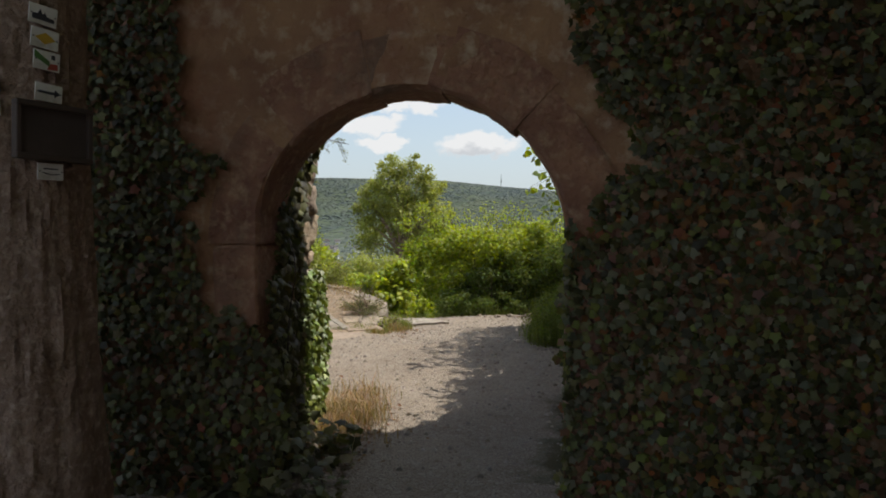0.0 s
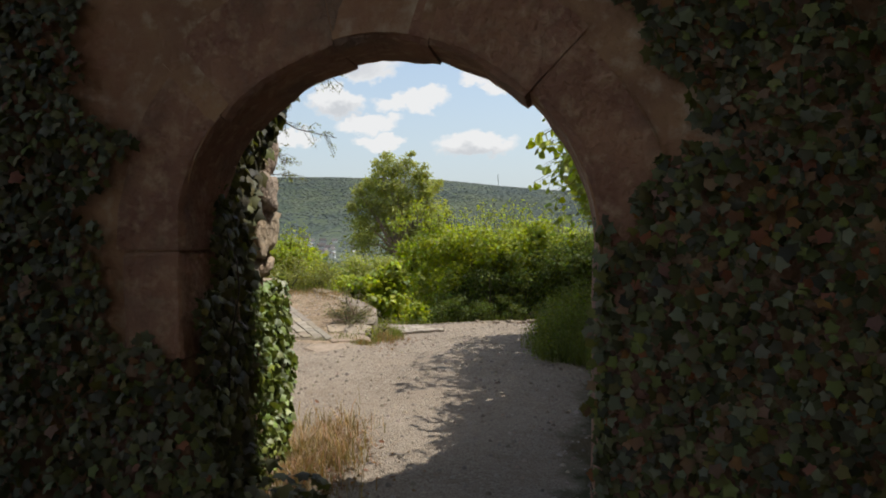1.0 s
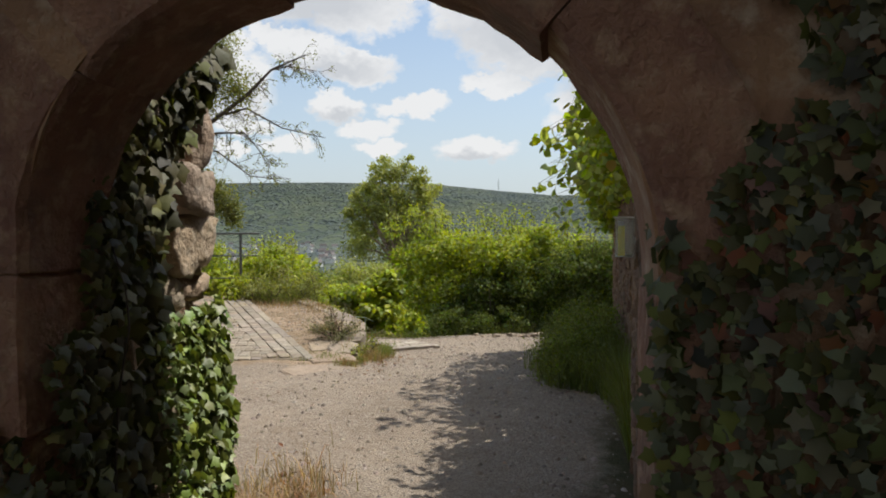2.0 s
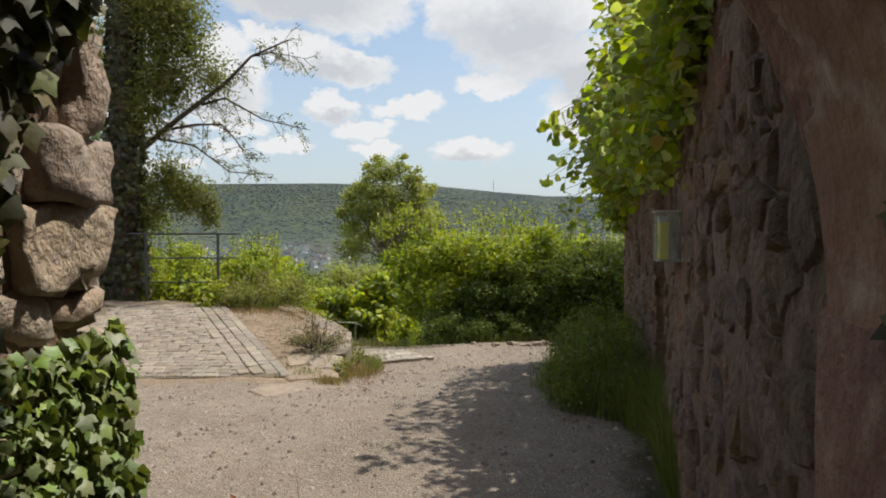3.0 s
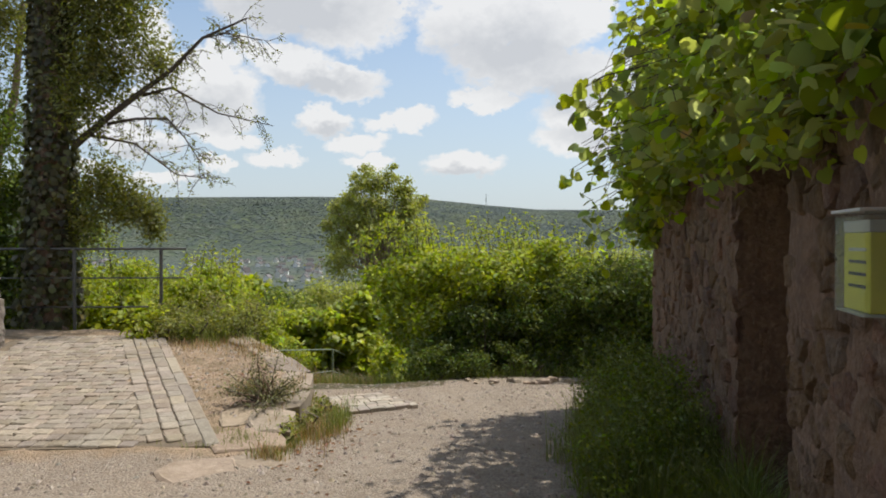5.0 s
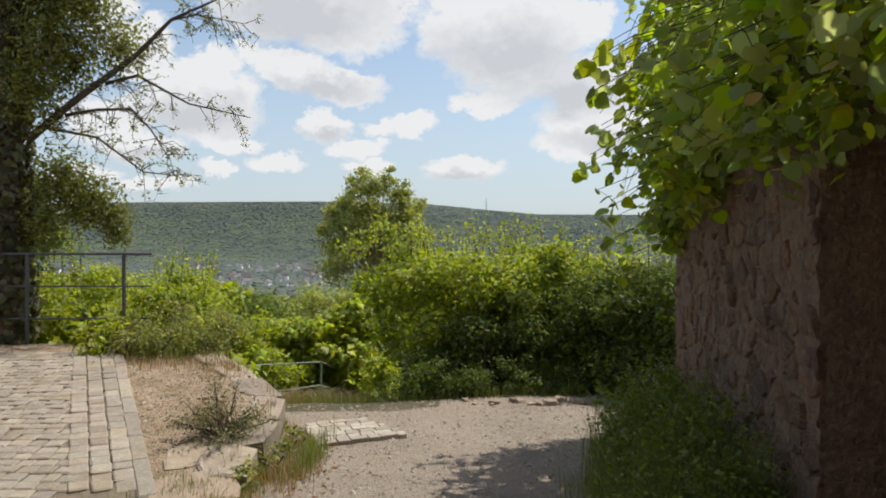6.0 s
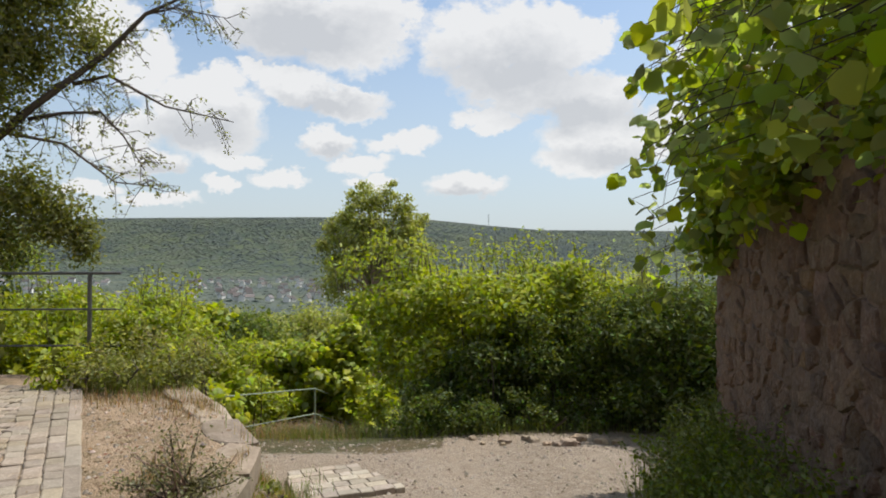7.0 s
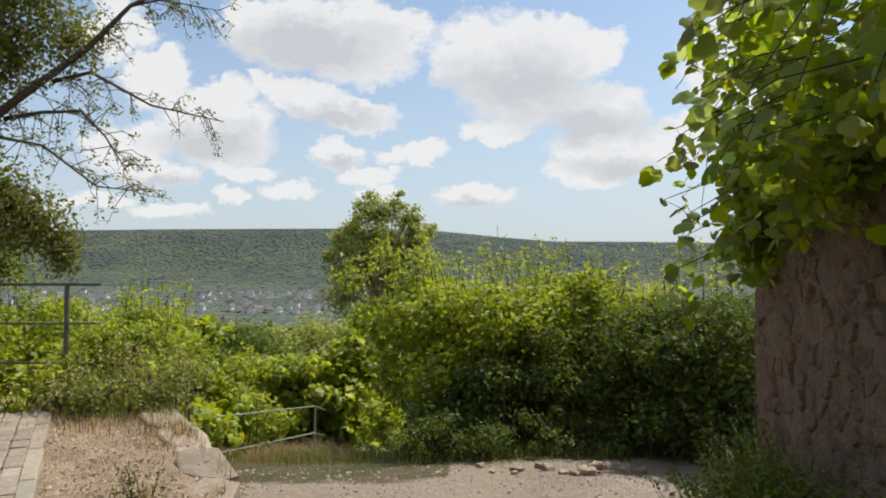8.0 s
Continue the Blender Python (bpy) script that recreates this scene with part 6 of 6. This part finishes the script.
def edge_grass(n, seed):
    r = np.random.default_rng(seed)
    y = r.uniform(9.7, 14.3, n)
    x = np.array([bank_x(b) for b in y]) + 0.10 + r.normal(0, 0.07, n)
    return np.array([(a, b, ground_z(a, b) - 0.01) for a, b in zip(x, y)])


blades("dry_grass", edge_grass(3800, 141), 0.24, STRAW, "dry straw grass hugging the bank edge", 141)
blades("bank_grass", edge_grass(2600, 142), 0.26, GRASS, "green tufts hugging the bank edge", 142)
blades("dry_grass", scatter(700, -1.75, 12.9, 0.35, 0.35, 143), 0.12, STRAW, "short dry grass on the sandy bank", 143)
blades("dry_grass", scatter(500, -1.5, 11.5, 0.15, 0.3, 146), 0.11, STRAW, "short dry tuft on the sandy bank", 146)
blades("bank_grass", scatter(4200, -2.45, 13.8, 0.65, 0.45, 144), 0.26, GRASS, "green grass at the far end of the bank", 144)
blades("bank_grass", scatter(500, -1.35, 10.1, 0.3, 0.2, 145), 0.10, GRASS, "short green tufts between flagstones", 145)
blades("hedge_grass", scatter(1500, 1.2, 15.0, 1.6, 0.45, 116), 0.24, GRASS, "rough grass in front of the hedge", 116)
blades("bank_grass", scatter(900, -0.66, 11.4, 0.12, 0.7, 117), 0.22, GRASS, "green grass tufts at the bank edge", 117)
SHRUB_DRY = material("dusty_leaf", [(0.13, 0.145, 0.06), (0.18, 0.145, 0.085)], 3.0, 0.7, 0.0, 50, 0.2, "island", 0.35)


def straggly_shrub():
    """A low half-bare shrub: crooked twigs from one foot, small leaves in loose tufts along them."""
    t = thing("low_shrub", "straggly half-bare shrub on the dry bank", "bush", (-1.25, 11.05, 0.16))
    rr = random.Random(118)
    P = []
    for k in range(34):
        a = rr.uniform(0, 6.283)
        q = Vector((-1.25 + rr.uniform(-.08, .08), 11.05 + rr.uniform(-.08, .08), 0.14))
        d = Vector((math.cos(a) * rr.uniform(0.4, 1.3), math.sin(a) * 0.8, rr.uniform(0.35, 1.1))).normalized()
        path = [q.copy()]
        bare = rr.random() < 0.3
        for j in range(rr.randint(4, 7)):
            d = (d + Vector((rr.uniform(-.4, .4), rr.uniform(-.4, .4), rr.uniform(-.35, .25)))).normalized()
            q = q + d * rr.uniform(0.055, 0.085)
            q.z = max(q.z, 0.17)
            path.append(q.copy())
            if j > 0 and not bare:
                for _ in range(26):
                    P.append(tuple(q + Vector((rr.gauss(0, .038), rr.gauss(0, .038), rr.gauss(0, .03)))))
        part("twig", tubes("twig", [(path, [0.009 * (1 - 0.8 * i / len(path)) for i in range(len(path))])], BARK if bare else TWIG, 5), t)
    P = np.array(P)
    r = np.random.default_rng(119)
    part("leaves", leaf_mesh("leaves", P, np.tile([0, 0, 1.0], (len(P), 1)), r.uniform(0.016, 0.036, len(P)), SHRUB_DRY, jitter=0.9, seed=118), t, kind="stuff")


straggly_shrub()
WEED = material("weed_leaf", [(0.21, 0.24, 0.055), (0.25, 0.22, 0.085)], 2.0, 0.7, 0.0, 50, 0.35, "island", 0.35, gloss=0.25)
bush("weed_clump", [(wx, wy, terrace_z(wy) + 0.12 + 0.05 * math.sin(wx * 9), 0.22, 0.18, wh) for wx, wy, wh in [(-3.05, 13.42, 0.22), (-2.85, 13.6, 0.26), (-2.68, 13.4, 0.2), (-2.45, 13.6, 0.25), (-2.28, 13.45, 0.2), (-2.95, 13.9, 0.34), (-2.55, 13.95, 0.36), (-2.15, 13.85, 0.3), (-2.75, 14.2, 0.4), (-2.3, 14.25, 0.34), (-2.1, 13.6, 0.22), (-1.98, 13.9, 0.26), (-3.1, 13.7, 0.3)]], WEED, 650, 0.05, "olive green weeds at the top of the dry bank", "bush", 131, 0.9, 0.9)
bush("low_shrub", [(-3.36, 13.45, 0.50, 0.2, 0.16, 0.18), (-3.2, 13.6, 0.60, 0.18, 0.16, 0.18)], BUSH, 520, 0.075, "leafy green shrub beside the railing's foot", "bush", 132, 0.8, 0.8)
bush("weed_clump", [(bank_x(wy) + 0.10 + 0.04 * math.sin(wy * 17), wy, ground_z(bank_x(wy) + 0.2, wy) + 0.08, 0.11, 0.13, 0.13 + 0.04 * math.sin(wy * 11)) for wy in (10.35, 10.6, 10.9, 11.15, 11.4, 11.6)], WEED, 700, 0.045, "yellowish weeds along the foot of the bank stones", "bush", 133, 0.9, 0.9)
blades("dry_grass", scatter(900, -2.4, 13.2, 0.7, 0.4, 147), 0.13, STRAW, "pale dry grass below the weeds", 147)
bush("low_shrub", [(-2.45, 14.05, 0.62, 0.28, 0.25, 0.2)], BUSH, 500, 0.06, "leafy green shrub at the kerb end", "bush", 119, 0.8, 0.8)


def litter(n, seed, fx, name, mat, lo, hi, label, category):
    r = np.random.default_rng(seed)
    P = []
    while len(P) < n:
        x, y = fx(r)
        P.append((x, y, ground_z(x, y) + 0.006))
    P = np.array(P)
    o = new(name, leaf_mesh(name, P, np.tile([0, 0, 1.0], (n, 1)), r.uniform(lo, hi, n), mat, jitter=0.25, seed=seed))
    tagged(o, label, category, kind="stuff")


litter(500, 121, lambda r: (-0.75 + r.normal(0, 0.22), 5.2 + r.normal(0, 0.55)), "leaf_litter", BROWN_LEAF, 0.03, 0.06, "brown fallen leaves by the pier", "leaves")
litter(260, 122, lambda r: (-0.62 + r.normal(0, 0.16), 10.8 + r.normal(0, 0.8)), "leaf_litter", BROWN_LEAF, 0.03, 0.06, "brown fallen leaves below the bank edge", "leaves")
litter(420, 124, lambda r: (-1.9 + r.normal(0, 0.45), 12.3 + r.normal(0, 0.9)), "leaf_litter", BROWN_LEAF, 0.025, 0.05, "brown fallen leaves on the sandy bank", "leaves")
litter(300, 123, lambda r: (-4.3 + r.normal(0, 0.25), 11 + r.normal(0, 1.2)), "leaf_litter", BROWN_LEAF, 0.03, 0.05, "brown fallen leaves on the setts", "leaves")


def pebbles():
    r = np.random.default_rng(131)
    n = 14000
    y = 3.0 + 11.5 * r.random(n) ** 0.8
    x = r.uniform(-3.6, 2.4, n)
    ok = np.array([a < wall_x(b) - 0.05 and not (b > 9.7 and a < -1.30 - 0.4917 * (b - 9.95)) for a, b in zip(x, y)])
    x, y = x[ok], y[ok]
    n = len(x)
    s = 0.005 + 0.019 * r.random(n) ** 4
    z = np.array([ground_z(a, b) for a, b in zip(x, y)])
    base = np.array([(1, 0, 0), (0.5, 0.85, 0), (-0.5, 0.85, 0), (-1, 0, 0), (-0.5, -0.85, 0), (0.5, -0.85, 0), (0.35, 0.2, 0.7), (-0.3, 0.25, 0.75), (-0.05, -0.4, 0.65)])
    fc = [(0, 1, 6), (1, 2, 7), (1, 7, 6), (2, 3, 7), (3, 4, 8), (3, 8, 7), (4, 5, 8), (5, 0, 6), (5, 6, 8), (6, 7, 8)]
    a = r.uniform(0, 6.28, n)
    c, sn = np.cos(a)[:, None], np.sin(a)[:, None]
    bx = base[None] * r.uniform(0.7, 1.3, (n, 1, 3)) * s[:, None, None]
    V = np.stack([bx[:, :, 0] * c - bx[:, :, 1] * sn + x[:, None], bx[:, :, 0] * sn + bx[:, :, 1] * c + y[:, None], bx[:, :, 2] + z[:, None] - 0.001], 2)
    F = np.array(fc)[None] + (np.arange(n) * 9)[:, None, None]
    m = material("pebble", [(0.30, 0.25, 0.20), (0.24, 0.20, 0.165)], 20, 0.9, 0.2, 90, per="island", spread=0.3)
    tagged(new("pebbles", mesh("pebbles", V.reshape(-1, 3), F.reshape(-1, 3), m)), "loose gravel and small stones on the path", "gravel", kind="stuff")


pebbles()



def rocks():
    rnd = random.Random(151)
    for k in range(16):
        x = rnd.uniform(0.5, 2.5)
        y = 14.15 + rnd.uniform(-.2, .25) - 0.05 * x
        w = rnd.uniform(0.06, 0.16)
        o = new("rock", rnd.choice(PALES))
        o.matrix_basis = Matrix.Translation((x, y, ground_z(x, y) + w * 0.12)) @ Euler((0, 0, rnd.uniform(0, 3))).to_matrix().to_4x4() @ Matrix.Diagonal((w, w * 0.8, w * 0.55, 1))
        tagged(o, "small pale stone at the path's edge", "stone", group="stones at the path's end")


rocks()

# ---- leaflet box on the wall ----


def leaflet_box():
    d = Vector((1.687 - 0.75, 7.53 - 3.9, 0)).normalized()
    n = Vector((-d.y, d.x, 0))
    at = Vector((0.75, 3.9, 0)) + d * ((6.42 - 3.9) / d.y) + n * 0.015
    t = thing("leaflet_box", "clear acrylic leaflet box with yellow-green leaflets on the wall", "box", (at.x, at.y, 1.535))
    t.matrix_basis = Matrix((d, n, Vector((0, 0, 1)))).transposed().to_4x4()
    t.location = (at.x, at.y, 1.535)
    clear = bpy.data.materials.new("clear_acrylic")
    clear.use_nodes = True
    g = Graph(clear.node_tree)
    gl = g.n("ShaderNodeBsdfGlossy", {"Color": (0.9, 0.93, 0.9, 1), "Roughness": 0.25})
    di = g.n("ShaderNodeBsdfDiffuse", {"Color": (0.6, 0.62, 0.58, 1)})
    tr = g.n("ShaderNodeBsdfTransparent", {"Color": (0.96, 0.98, 0.96, 1)})
    a1 = g.n("ShaderNodeMixShader", {0: 0.4, 1: di.outputs[0], 2: gl.outputs[0]})
    p = g.n("ShaderNodeMixShader", {0: 0.86, 1: a1.outputs[0], 2: tr.outputs[0]})
    g.n("ShaderNodeOutputMaterial", {0: p.outputs[0]})
    paper = material("leaflet_paper", [(0.78, 0.74, 0.07), (0.66, 0.64, 0.07)], 30, 0.7, 0.0)
    white = material("white_plastic", [(0.62, 0.63, 0.62), (0.55, 0.56, 0.55)], 12, 0.4, 0.0)

    def add(nm, a, mat):
        o = new(nm, from_bm(nm, block(*a, 1, 0, 0.0015, 0.0), mat))
        o.parent = t
        o.visible_shadow = mat is not clear
    w, dp, h = 0.105, 0.135, 0.125
    add("front_panel", (-w, w, dp - 0.004, dp, -h, h - 0.01), clear)
    add("side_panel", (-w, -w + 0.004, 0.01, dp - 0.004, -h, h), clear)
    add("side_panel", (w - 0.004, w, 0.01, dp - 0.004, -h, h), clear)
    add("base_panel", (-w + 0.004, w - 0.004, 0.01, dp - 0.004, -h, -h + 0.005), white)
    add("back_panel", (-w, w, 0.0, 0.008, -h, h), white)
    add("lid", (-w - 0.004, w + 0.004, 0.0, dp + 0.008, h, h + 0.008), white)
    add("leaflet_stack", (-w + 0.012, w - 0.012, dp - 0.062, dp - 0.02, -h + 0.008, h - 0.05), paper)
    add("header_card", (-w + 0.012, w - 0.012, dp - 0.055, dp - 0.018, h - 0.049, h - 0.020), white)
    for i in range(4):
        z = 0.03 - i * 0.03
        add("text_bar", (-w + 0.04, w - 0.05, dp - 0.02, dp - 0.0185, z, z + 0.008), INK if i else white)


leaflet_box()


def mast():
    x, y = 0.083 * 2330, 2330
    z = ground_z(x, y)
    t = thing("radio_mast", "slender lattice radio mast on the far ridge", "mast", (x, y, z))
    for sx in (-1, 1):
        part("leg", mesh("leg", *tube([(x + sx * 1.6, y, z), (x + sx * 0.5, y, z + 44)], [0.45, 0.3], 6), STEEL), t)
    for k in range(4):
        part("platform", mesh("platform", *tube([(x, y, z + 18 + k * 7), (x, y, z + 19.2 + k * 7)], [2.2 - 0.25 * k] * 2, 8), STEEL), t)


mast()
